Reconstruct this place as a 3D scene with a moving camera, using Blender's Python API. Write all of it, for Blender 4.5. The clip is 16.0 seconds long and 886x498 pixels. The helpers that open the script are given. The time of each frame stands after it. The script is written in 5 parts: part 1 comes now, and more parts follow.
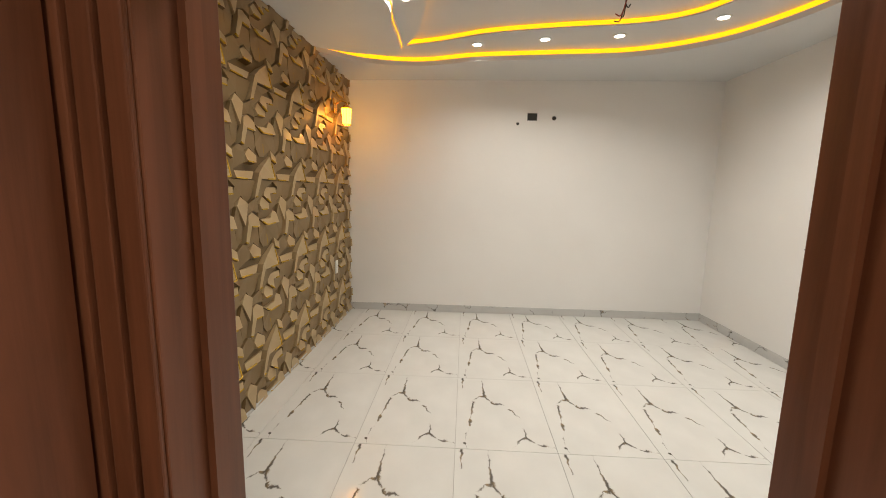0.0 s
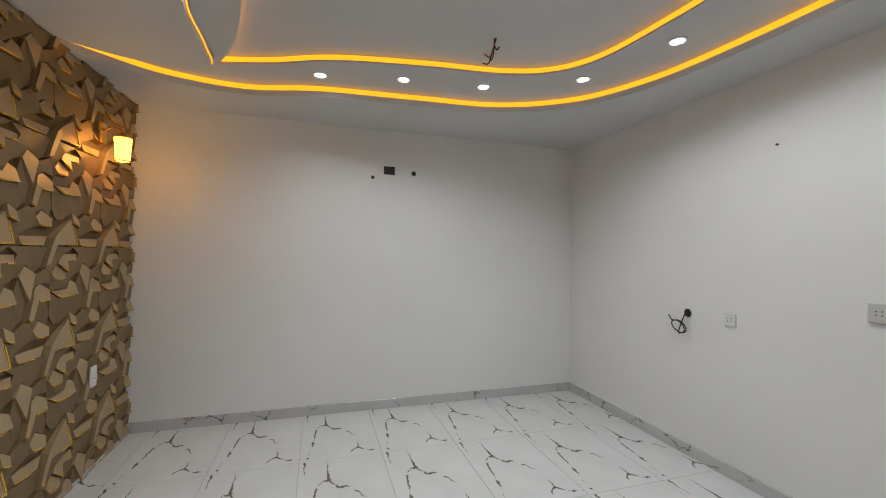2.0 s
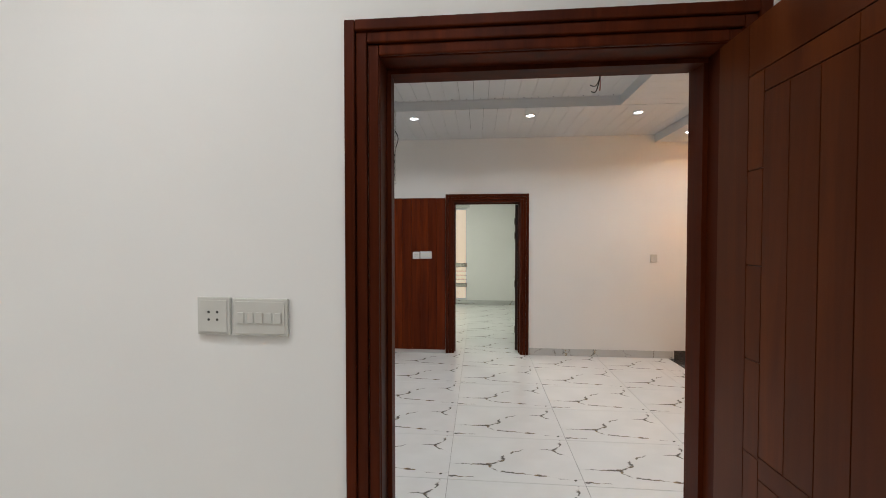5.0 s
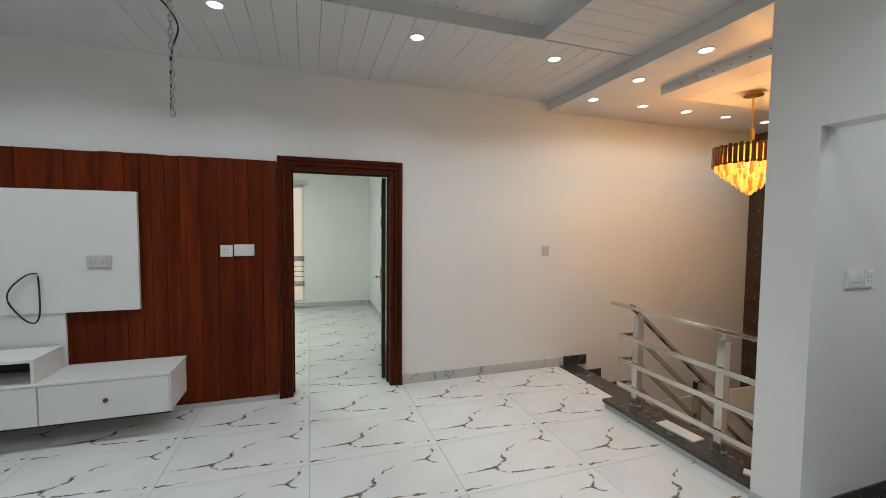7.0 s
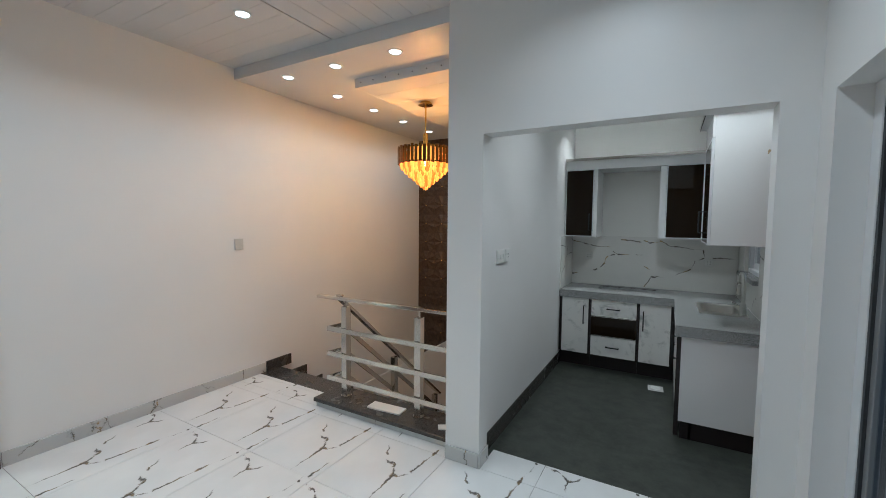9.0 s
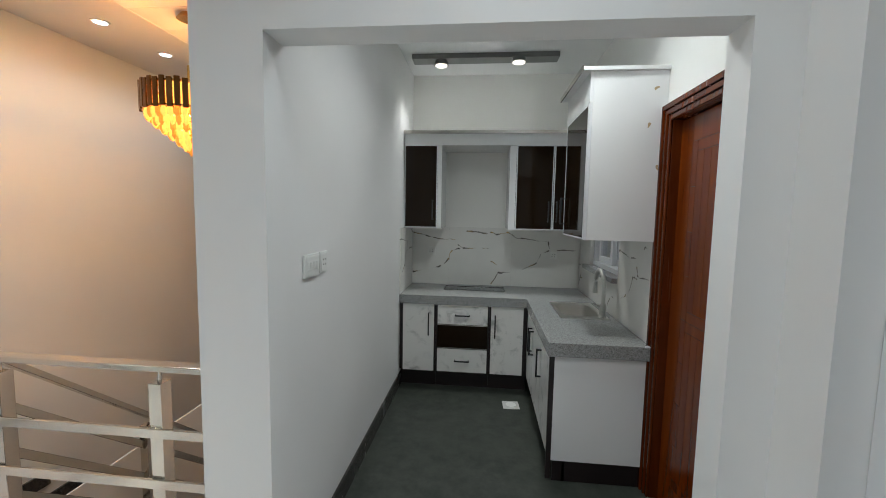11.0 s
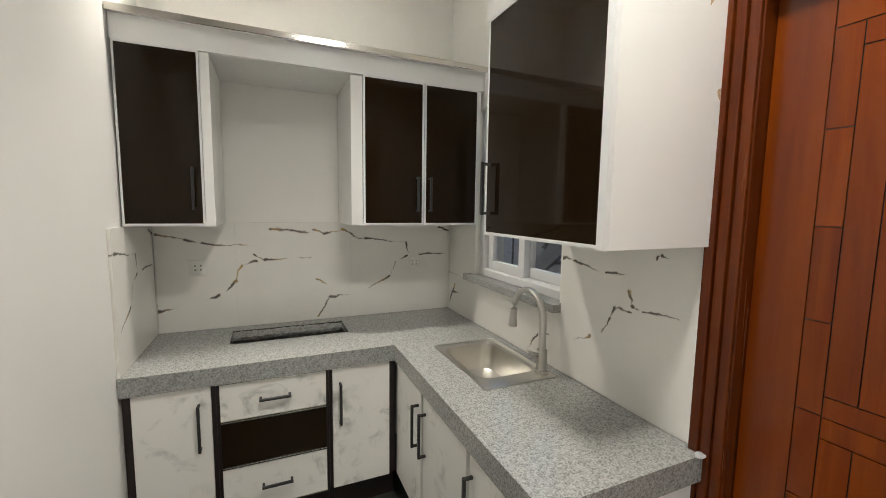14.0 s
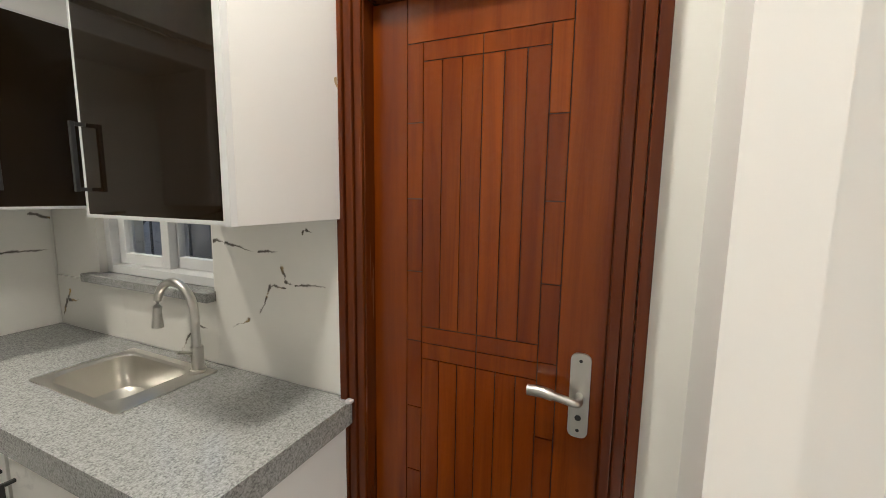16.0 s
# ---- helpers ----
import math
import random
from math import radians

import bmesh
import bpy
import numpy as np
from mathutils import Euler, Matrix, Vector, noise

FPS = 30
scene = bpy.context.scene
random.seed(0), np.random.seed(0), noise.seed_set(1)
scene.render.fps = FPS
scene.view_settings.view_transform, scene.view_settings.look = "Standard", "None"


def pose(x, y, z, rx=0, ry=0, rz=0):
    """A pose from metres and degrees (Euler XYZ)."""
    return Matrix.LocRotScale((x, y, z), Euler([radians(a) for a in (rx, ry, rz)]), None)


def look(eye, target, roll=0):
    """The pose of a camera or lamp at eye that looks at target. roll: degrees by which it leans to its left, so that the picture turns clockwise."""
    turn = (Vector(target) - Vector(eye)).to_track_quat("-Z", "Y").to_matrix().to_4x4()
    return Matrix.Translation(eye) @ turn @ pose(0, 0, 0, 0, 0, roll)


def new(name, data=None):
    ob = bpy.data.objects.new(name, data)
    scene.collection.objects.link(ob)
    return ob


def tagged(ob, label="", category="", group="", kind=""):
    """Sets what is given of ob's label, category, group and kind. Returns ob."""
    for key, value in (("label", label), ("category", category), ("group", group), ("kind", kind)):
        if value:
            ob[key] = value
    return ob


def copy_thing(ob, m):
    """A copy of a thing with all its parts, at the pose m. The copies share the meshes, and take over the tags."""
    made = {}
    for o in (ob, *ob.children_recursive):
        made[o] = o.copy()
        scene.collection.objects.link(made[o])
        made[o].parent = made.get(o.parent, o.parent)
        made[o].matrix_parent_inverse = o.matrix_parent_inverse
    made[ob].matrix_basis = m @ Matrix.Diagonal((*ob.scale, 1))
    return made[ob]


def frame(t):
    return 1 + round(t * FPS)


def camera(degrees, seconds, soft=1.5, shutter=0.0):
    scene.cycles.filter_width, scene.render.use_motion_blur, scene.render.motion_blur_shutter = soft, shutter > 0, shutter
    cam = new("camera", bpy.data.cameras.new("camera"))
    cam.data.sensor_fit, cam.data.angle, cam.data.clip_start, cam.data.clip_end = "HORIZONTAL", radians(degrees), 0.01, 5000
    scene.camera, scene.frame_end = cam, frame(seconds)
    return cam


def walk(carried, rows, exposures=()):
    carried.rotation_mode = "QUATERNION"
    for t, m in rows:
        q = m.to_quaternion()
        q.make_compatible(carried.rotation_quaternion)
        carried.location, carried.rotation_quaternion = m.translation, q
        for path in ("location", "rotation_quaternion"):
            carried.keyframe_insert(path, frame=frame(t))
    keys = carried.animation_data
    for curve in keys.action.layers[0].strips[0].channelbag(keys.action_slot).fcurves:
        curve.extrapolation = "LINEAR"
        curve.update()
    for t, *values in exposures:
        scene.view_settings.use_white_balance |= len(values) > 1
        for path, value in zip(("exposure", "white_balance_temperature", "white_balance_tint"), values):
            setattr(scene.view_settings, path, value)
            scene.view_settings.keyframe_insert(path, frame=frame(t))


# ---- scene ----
cam = camera(95.6, 16.0, soft=0.9)
PATH = [
    (0, (0.423, -0.688, 1.598), (0.319, 1.288, 1.311), 1.1),
    (0.5, (0.441, -0.303, 1.615), (0.333, 1.685, 1.423), 1.2),
    (1, (0.472, -0.025, 1.641), (0.428, 1.972, 1.559), 1.2),
    (1.5, (0.466, 0.152, 1.634), (0.658, 2.142, 1.632), 1.2),
    (2, (0.507, 0.245, 1.639), (1.102, 2.154, 1.664), 0.9),
    (2.5, (0.657, 0.364, 1.629), (1.682, 2.081, 1.648), 0.7),
    (3, (0.915, 0.449, 1.614), (2.295, 1.897, 1.636), 0.6),
    (3.5, (1.182, 0.619, 1.601), (2.859, 1.708, 1.609), 0.5),
    (4, (1.518, 0.763, 1.574), (3.389, 1.469, 1.56), 0.3),
    (4.5, (1.937, 0.848, 1.586), (3.903, 1.213, 1.551), -0.0),
    (4.7, (2.107, 0.88, 1.574), (4.092, 1.123, 1.534), -0.0),
    (5.2, (2.54, 0.868, 1.568), (4.533, 1.03, 1.52), 0.0),
    (5.9, (3.17, 0.862, 1.562), (5.167, 0.76, 1.49), 0.2),
    (6.4, (3.61, 0.985, 1.56), (5.573, 0.60, 1.468), 0.4),
    (6.8, (3.925, 1.107, 1.559), (5.839, 0.537, 1.458), 0.6),
    (7, (4.019, 1.062, 1.569), (5.914, 0.432, 1.464), 0.5),
    (7.5, (4.218, 1.002, 1.561), (6.001, 0.104, 1.443), 0.5),
    (8, (4.32, 1.004, 1.562), (5.885, -0.235, 1.436), 0.4),
    (8.5, (4.344, 0.974, 1.546), (5.619, -0.562, 1.422), 0.5),
    (9, (4.327, 0.945, 1.547), (5.306, -0.793, 1.416), 0.5),
    (9.5, (4.368, 0.883, 1.538), (5.082, -0.98, 1.4), 0.5),
    (10, (4.449, 0.616, 1.519), (4.974, -1.309, 1.371), 0.5),
    (10.2, (4.487, 0.497, 1.53), (4.954, -1.442, 1.379), 0.6),
    (12.3, (4.866, -1.063, 1.540), (4.625, -3.038, 1.338), 1.3),
    (12.5, (4.885, -1.166, 1.524), (4.594, -3.136, 1.332), 1.2),
    (13, (4.853, -1.468, 1.495), (4.438, -3.416, 1.306), 1.1),
    (13.5, (4.823, -1.616, 1.496), (4.256, -3.524, 1.306), 1.0),
    (14, (4.806, -1.661, 1.502), (4.016, -3.487, 1.296), 0.8),
    (14.5, (4.767, -1.675, 1.502), (3.655, -3.322, 1.281), 0.9),
    (15, (4.758, -1.652, 1.498), (3.317, -3.019, 1.266), 0.7),
    (15.5, (4.73, -1.609, 1.489), (3.052, -2.669, 1.248), 0.8),
    (16, (4.711, -1.585, 1.479), (2.899, -2.389, 1.219), 0.8),
]
# exposure and white balance drift of the handheld camera
EXPOSURES = [(0, 0.32, 7500, 11), (0.5, 0.04, 7200, 10), (1, -0.04, 7000, 10), (2, -0.27, 6200, 9), (3, -0.3, 5900, 8), (4, 0.08, 6300, 9), (4.7, 0.02, 6500, 9),
             (6.8, 0.0, 6150, 4), (8.5, -0.02, 5650, 3), (10.2, 0.05, 5700, 3), (12.3, 0.6, 6900, 9), (14, 1.0, 7100, 9), (15, 1.12, 7200, 9), (16, 1.0, 7200, 9)]
walk(cam, [(t, look(e, g, r)) for t, e, g, r in PATH], EXPOSURES)

# ---- world: dusk sky ----
world = bpy.data.worlds.new("dusk")
scene.world = world
world.use_nodes = True
wt = world.node_tree
sky = wt.nodes.new("ShaderNodeTexSky")
sky.sky_type = "NISHITA"
sky.sun_disc = False
sky.sun_elevation = radians(24)
sky.sun_rotation = radians(90)
sky.ozone_density = 4.0
wt.links.new(sky.outputs[0], wt.nodes["Background"].inputs[0])
wt.nodes["Background"].inputs[1].default_value = 0.15


# ---- lights ----
def disc_lamp(x, y, z, watts, size=0.09, colour=(0.95, 0.98, 1.0), spread=140):
    d = bpy.data.lights.new("lamp", "AREA")
    d.shape, d.size, d.energy, d.color, d.spread = "DISK", size, watts, colour, radians(spread)
    new("lamp", d).matrix_world = pose(x, y, z)


def bulb_lamp(x, y, z, watts, radius, colour):
    d = bpy.data.lights.new("bulb", "POINT")
    d.shadow_soft_size, d.energy, d.color = radius, watts, colour
    new("bulb", d).matrix_world = pose(x, y, z)


BED_SPOTS = [(-0.07, 2.57), (0.5, 3.555), (1.14, 3.415), (1.80, 3.33), (2.485, 2.94), (2.70, 2.26), (2.78, 1.6), (2.5, 0.85), (1.5, 0.72), (0.5, 0.75), (-0.3, 1.3)]
# the x 4.55 row is unseen, added opposite x 6.92 to light that side
LOUNGE_SPOTS = [(6.92, 2.85), (6.92, 1.61), (6.92, 0.31), (6.91, -0.84), (4.55, 3.2), (4.55, 1.9), (4.55, 0.4), (4.55, -0.6), (6.92, 4.1), (4.55, 4.4)]
STAIR_SPOTS = [(7.39, -1.61), (6.82, -1.62), (6.21, -1.625), (7.39, -2.23), (7.39, -2.82), (7.39, -3.41), (7.39, -4.05)]
Z1, Z2, Z3 = 2.945, 3.04, 3.10     # bedroom ceiling tiers
ZL, ZT, ZS = 2.95, 3.05, 2.85     # lounge ceiling, its tray, stair soffit
ZK = 2.87                         # kitchen ceiling
for x, y in BED_SPOTS:
    disc_lamp(x, y, Z2 - 0.012, 5.2)
for x, y in LOUNGE_SPOTS:
    disc_lamp(x, y, ZL - 0.012, 5.5 if x > 6 else 5.0)
for x, y in STAIR_SPOTS:
    disc_lamp(x, y, ZS - 0.012, 1.5)
# unseen kitchen main lamp, placed by how bright the walls should be
disc_lamp(4.38, -2.08, ZK - 0.045, 8, 0.29, (1.0, 0.98, 0.94), 138)
# lamp of the added lobby, put there to brighten the entry door
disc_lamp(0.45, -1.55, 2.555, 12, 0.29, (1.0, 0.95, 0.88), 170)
KITCHEN_HEADS = [(4.39, -3.565), (5.035, -3.61)]
for x, y in KITCHEN_HEADS:
    disc_lamp(x, y, ZK - 0.092, 3.1, 0.09, (1.0, 0.98, 0.94), 100)
# unseen lamp assumed for the lit inner room
disc_lamp(10.0, 2.3, 2.855, 42, 0.3, (0.95, 1.0, 0.86), 180)
bulb_lamp(6.54, -2.6, 2.15, 30, 0.02, (1.0, 0.47, 0.13))
bulb_lamp(-0.917, 3.87, 2.385, 4, 0.03, (1.0, 0.5, 0.12))


# ---- materials ----
def mat(name, colour, rough=0.5, metal=0.0, spec=0.5):
    m = bpy.data.materials.new(name)
    m.use_nodes = True
    b = m.node_tree.nodes["Principled BSDF"]
    b.inputs["Base Color"].default_value = (*colour, 1)
    b.inputs["Roughness"].default_value = rough
    b.inputs["Metallic"].default_value = metal
    b.inputs["Specular IOR Level"].default_value = spec
    return m


def node(m, kind, **sets):
    n = m.node_tree.nodes.new(kind)
    for k, v in sets.items():
        n.inputs[k].default_value = v
    return n


def link(m, a, b):
    m.node_tree.links.new(a, b)


def bsdf(m):
    return m.node_tree.nodes["Principled BSDF"]


def coords(m, scale=(1, 1, 1), world_space=False, rot=(0, 0, 0)):
    mp = node(m, "ShaderNodeMapping", Scale=scale, Rotation=rot)
    if world_space:
        link(m, node(m, "ShaderNodeNewGeometry").outputs["Position"], mp.inputs[0])
    else:
        link(m, node(m, "ShaderNodeTexCoord").outputs["Object"], mp.inputs[0])
    return mp.outputs[0]


def noise_tex(m, vec, scale, detail=4.0, rough=0.5, distort=0.0):
    n = node(m, "ShaderNodeTexNoise", Scale=scale, Detail=detail, Roughness=rough, Distortion=distort)
    link(m, vec, n.inputs["Vector"])
    return n.outputs["Fac"]


def ramp(m, fac, stops):
    r = node(m, "ShaderNodeValToRGB")
    el = r.color_ramp.elements
    while len(el) < len(stops):
        el.new(0.5)
    for e, (p, c) in zip(el, stops):
        e.position = p
        e.color = (*c, 1) if len(c) == 3 else c
    link(m, fac, r.inputs[0])
    return r.outputs[0]


def mixc(m, fac, a, b, mode="MIX"):
    n = m.node_tree.nodes.new("ShaderNodeMix")
    n.data_type, n.blend_type = "RGBA", mode
    for sock, v in ((n.inputs[0], fac), (n.inputs[6], a), (n.inputs[7], b)):
        if isinstance(v, bpy.types.NodeSocket):
            link(m, v, sock)
        elif isinstance(v, (int, float)):
            sock.default_value = v
        else:
            sock.default_value = (*v, 1)
    return n.outputs[2]


def bump(m, height, strength=0.2, distance=0.002):
    n = node(m, "ShaderNodeBump", Strength=strength, Distance=distance)
    link(m, height, n.inputs["Height"])
    link(m, n.outputs[0], bsdf(m).inputs["Normal"])


def rough_from(m, fac, lo, hi):
    n = node(m, "ShaderNodeMapRange")
    n.inputs[3].default_value, n.inputs[4].default_value = lo, hi
    link(m, fac, n.inputs[0])
    link(m, n.outputs[0], bsdf(m).inputs["Roughness"])


def paint(name, colour, rough):
    m = mat(name, colour, rough, spec=0.35)
    v = coords(m, world_space=True)
    big = noise_tex(m, v, 1.1, 3)
    c = ramp(m, big, [(0.3, tuple(k * 0.955 for k in colour)), (0.7, colour)])
    link(m, c, bsdf(m).inputs["Base Color"])
    fine = noise_tex(m, v, 60, 3)
    rough_from(m, noise_tex(m, v, 5, 4), rough - 0.08, rough + 0.1)
    bump(m, fine, 0.12, 0.001)
    return m


def marble(name, scale, base, vein, seed, gloss=0.08, tint=(0.35, 0.22, 0.08)):
    """White glazed tile with broken dark veins; the print repeats on every tile."""
    m = mat(name, base, gloss)
    v = coords(m)
    mp = node(m, "ShaderNodeMapping", Location=(seed, seed * 0.7, seed * 1.3), Scale=scale)
    link(m, v, mp.inputs[0])
    wob = node(m, "ShaderNodeTexNoise", Scale=2.2, Detail=5.0, Roughness=0.62)
    link(m, mp.outputs[0], wob.inputs["Vector"])
    add = node(m, "ShaderNodeVectorMath")
    add.operation = "MULTIPLY_ADD"
    link(m, wob.outputs["Color"], add.inputs[0])
    add.inputs[1].default_value = (0.55, 0.55, 0.55)
    link(m, mp.outputs[0], add.inputs[2])
    vo = node(m, "ShaderNodeTexVoronoi", Scale=1.0)
    vo.feature = "DISTANCE_TO_EDGE"
    link(m, add.outputs[0], vo.inputs["Vector"])
    line = ramp(m, vo.outputs["Distance"], [(0.0, (1, 1, 1)), (0.006, (0.9, 0.9, 0.9)), (0.014, (0.14, 0.14, 0.14)), (0.05, (0, 0, 0))])
    gate = ramp(m, noise_tex(m, mp.outputs[0], 1.7, 3), [(0.45, (0, 0, 0)), (0.54, (1, 1, 1))])
    fac = mixc(m, 1.0, line, gate, "MULTIPLY")
    cloud = ramp(m, noise_tex(m, mp.outputs[0], 1.3, 5), [(0.35, tuple(k * 0.93 for k in base)), (0.65, base)])
    vc = ramp(m, noise_tex(m, mp.outputs[0], 5.0, 2), [(0.52, vein), (0.68, tint)])
    link(m, mixc(m, fac, cloud, vc), bsdf(m).inputs["Base Color"])
    return m


def vein_print(name, segments, scale, base, vein, gloss, width, wobble, tint, axes=None):
    """White glazed tile with a repeating print of dark veins, given as strokes (x0, y0, x1, y1) in tile units."""
    m = mat(name, base, gloss)
    mp = node(m, "ShaderNodeMapping", Scale=scale)
    link(m, node(m, "ShaderNodeTexCoord").outputs["Object"], mp.inputs[0])
    src = mp.outputs[0]
    if axes:
        sep = node(m, "ShaderNodeSeparateXYZ")
        link(m, src, sep.inputs[0])
        com = node(m, "ShaderNodeCombineXYZ")
        for k, a in enumerate(axes):
            link(m, sep.outputs[a], com.inputs[k])
        src = com.outputs[0]
    else:
        flat = node(m, "ShaderNodeVectorMath")
        flat.operation = "MULTIPLY"
        link(m, src, flat.inputs[0])
        flat.inputs[1].default_value = (1, 1, 0)
        src = flat.outputs[0]
    wob = node(m, "ShaderNodeTexNoise", Scale=6.5, Detail=6.0, Roughness=0.68)
    link(m, src, wob.inputs["Vector"])
    shift = node(m, "ShaderNodeVectorMath")
    shift.operation = "MULTIPLY_ADD"
    link(m, wob.outputs["Color"], shift.inputs[0])
    shift.inputs[1].default_value = (wobble, wobble, 0)
    link(m, src, shift.inputs[2])
    back = node(m, "ShaderNodeVectorMath")
    link(m, shift.outputs[0], back.inputs[0])
    back.inputs[1].default_value = (-wobble / 2, -wobble / 2, 0)
    p = back.outputs[0]
    best = None
    for x0, y0, x1, y1 in segments:
        d = Vector((x1 - x0, y1 - y0, 0))
        k = d / d.length_squared
        dot = node(m, "ShaderNodeVectorMath")
        dot.operation = "DOT_PRODUCT"
        link(m, p, dot.inputs[0])
        dot.inputs[1].default_value = k
        t = node(m, "ShaderNodeMath")
        t.operation, t.use_clamp = "SUBTRACT", True
        link(m, dot.outputs["Value"], t.inputs[0])
        t.inputs[1].default_value = k.x * x0 + k.y * y0
        q = node(m, "ShaderNodeVectorMath")
        q.operation = "MULTIPLY_ADD"
        link(m, t.outputs[0], q.inputs[0])
        q.inputs[1].default_value = d
        q.inputs[2].default_value = (x0, y0, 0)
        dist = node(m, "ShaderNodeVectorMath")
        dist.operation = "DISTANCE"
        link(m, p, dist.inputs[0])
        link(m, q.outputs[0], dist.inputs[1])
        taper = node(m, "ShaderNodeMath")
        taper.operation = "MULTIPLY_ADD"
        link(m, t.outputs[0], taper.inputs[0])
        taper.inputs[1].default_value = width * 1.25
        link(m, dist.outputs["Value"], taper.inputs[2])
        if best is None:
            best = taper.outputs[0]
        else:
            mn = node(m, "ShaderNodeMath")
            mn.operation = "MINIMUM"
            link(m, best, mn.inputs[0])
            link(m, taper.outputs[0], mn.inputs[1])
            best = mn.outputs[0]
    thick = node(m, "ShaderNodeMath")
    thick.operation = "DIVIDE"
    link(m, best, thick.inputs[0])
    mr = node(m, "ShaderNodeMapRange")
    mr.inputs[1].default_value, mr.inputs[2].default_value = 0.38, 0.66
    mr.inputs[3].default_value, mr.inputs[4].default_value = width * 0.75, width * 2.9
    link(m, noise_tex(m, src, 7.0, 3), mr.inputs[0])
    link(m, mr.outputs[0], thick.inputs[1])
    line = ramp(m, thick.outputs[0], [(0.0, (1, 1, 1)), (0.45, (0.85, 0.85, 0.85)), (0.75, (0.12, 0.12, 0.12)), (1.0, (0, 0, 0))])
    cloud = ramp(m, noise_tex(m, src, 2.6, 5), [(0.35, tuple(k * 0.93 for k in base)), (0.65, base)])
    vc = ramp(m, noise_tex(m, src, 9.0, 2), [(0.5, vein), (0.66, tint)])
    link(m, mixc(m, line, cloud, vc), bsdf(m).inputs["Base Color"])
    rough_from(m, noise_tex(m, src, 3.0, 4), gloss - 0.03, gloss + 0.08)
    return m


FLOOR_VEINS = [(0.34, 0.70, 0.32, 1.0), (0.34, 0.70, 0.19, 0.64), (0.34, 0.70, 0.40, 0.60), (0.40, 0.60, 0.60, 0.54), (0.61, 0.50, 0.72, 0.40), (0.20, 0.60, 0.16, 0.34),
               (0.16, 0.34, 0.09, 0.07), (0.09, 0.07, 0.12, 0.0), (0.07, 0.97, 0.06, 0.80), (0.72, 0.15, 0.71, 0.28), (0.72, 0.15, 0.84, 0.08), (0.84, 0.08, 1.0, 0.04), (0.72, 0.15, 0.57, 0.03)]
BACK_VEINS = [(1.64, 1.35, 1.51, 1.32), (1.51, 1.32, 1.44, 1.3), (1.44, 1.3, 1.19, 1.28), (1.19, 1.23, 1.14, 1.2), (1.14, 1.2, 0.88, 1.2), (1.18, 1.19, 1.25, 1.17),
              (1.25, 1.17, 1.28, 1.09), (1.28, 1.09, 1.32, 1.04), (1.36, 1.02, 1.44, 0.99), (1.1, 1.37, 0.99, 1.37), (0.99, 1.37, 0.9, 1.34), (0.87, 1.36, 0.82, 1.33),
              (0.82, 1.33, 0.71, 1.36), (0.71, 1.36, 0.57, 1.31), (0.57, 1.31, 0.31, 1.28), (0.31, 1.28, 0.29, 1.21), (0.3, 1.19, 0.38, 1.16), (0.38, 1.16, 0.42, 1.07),
              (0.42, 1.07, 0.55, 0.99), (0.21, 1.2, 0.01, 1.2), (0.87, 1.07, 0.8, 1.04), (0.86, 0.85, 0.78, 0.96), (0.78, 0.96, 0.62, 0.96), (0.08, 1.37, -0.1, 1.32),
              (1.66, 1.01, 1.65, 0.95), (1.65, 0.95, 1.54, 0.96)]
SIDE_VEINS = [(0.61, 1.32, 0.53, 1.3), (0.53, 1.3, 0.37, 1.28), (0.37, 1.28, 0.27, 1.29), (0.26, 1.23, 0.24, 1.19), (0.24, 1.19, 0.2, 1.18), (0.2, 1.18, 0.09, 1.18),
              (0.24, 1.17, 0.32, 1.16), (0.32, 1.16, 0.34, 1.12), (0.34, 1.12, 0.38, 1.06), (0.43, 1.03, 0.52, 0.98), (0.17, 1.35, 0.15, 1.36), (0.15, 1.36, 0.11, 1.36),
              (0.69, 0.96, 0.63, 0.95), (0.75, 0.94, 0.83, 0.84), (1.63, 1.01, 1.67, 0.95), (1.67, 0.95, 1.72, 0.85), (1.65, 0.96, 1.54, 0.96)]


def wood(name, dark, light, rough=0.3, along="z", stretch=9.0, spec=0.22):
    m = mat(name, light, rough, spec=spec)
    sc = {"z": (stretch, stretch, 0.6), "x": (0.6, stretch, stretch), "y": (stretch, 0.6, stretch)}[along]
    mp = node(m, "ShaderNodeMapping", Scale=sc)
    link(m, node(m, "ShaderNodeTexCoord").outputs["Object"], mp.inputs[0])
    rnd = node(m, "ShaderNodeObjectInfo")
    addv = node(m, "ShaderNodeVectorMath")
    addv.operation = "MULTIPLY_ADD"
    link(m, rnd.outputs["Random"], addv.inputs[0])
    addv.inputs[1].default_value = (17, 9, 13)
    link(m, mp.outputs[0], addv.inputs[2])
    g = noise_tex(m, addv.outputs[0], 2.0, 8, 0.62, 0.6)
    streak = noise_tex(m, addv.outputs[0], 0.7, 2, 0.5, 0.3)
    c = ramp(m, g, [(0.28, dark), (0.5, tuple((a + b) / 2 for a, b in zip(dark, light))), (0.75, light)])
    c = mixc(m, ramp(m, streak, [(0.4, (0, 0, 0)), (0.62, (0.55, 0.55, 0.55))]), c, dark)
    tone = node(m, "ShaderNodeHueSaturation")
    mr = node(m, "ShaderNodeMapRange")
    mr.inputs[3].default_value, mr.inputs[4].default_value = 0.96, 1.04
    link(m, rnd.outputs["Random"], mr.inputs[0])
    link(m, mr.outputs[0], tone.inputs["Value"])
    link(m, c, tone.inputs["Color"])
    link(m, tone.outputs[0], bsdf(m).inputs["Base Color"])
    rough_from(m, g, rough - 0.06, rough + 0.12)
    bump(m, g, 0.15, 0.0015)
    return m


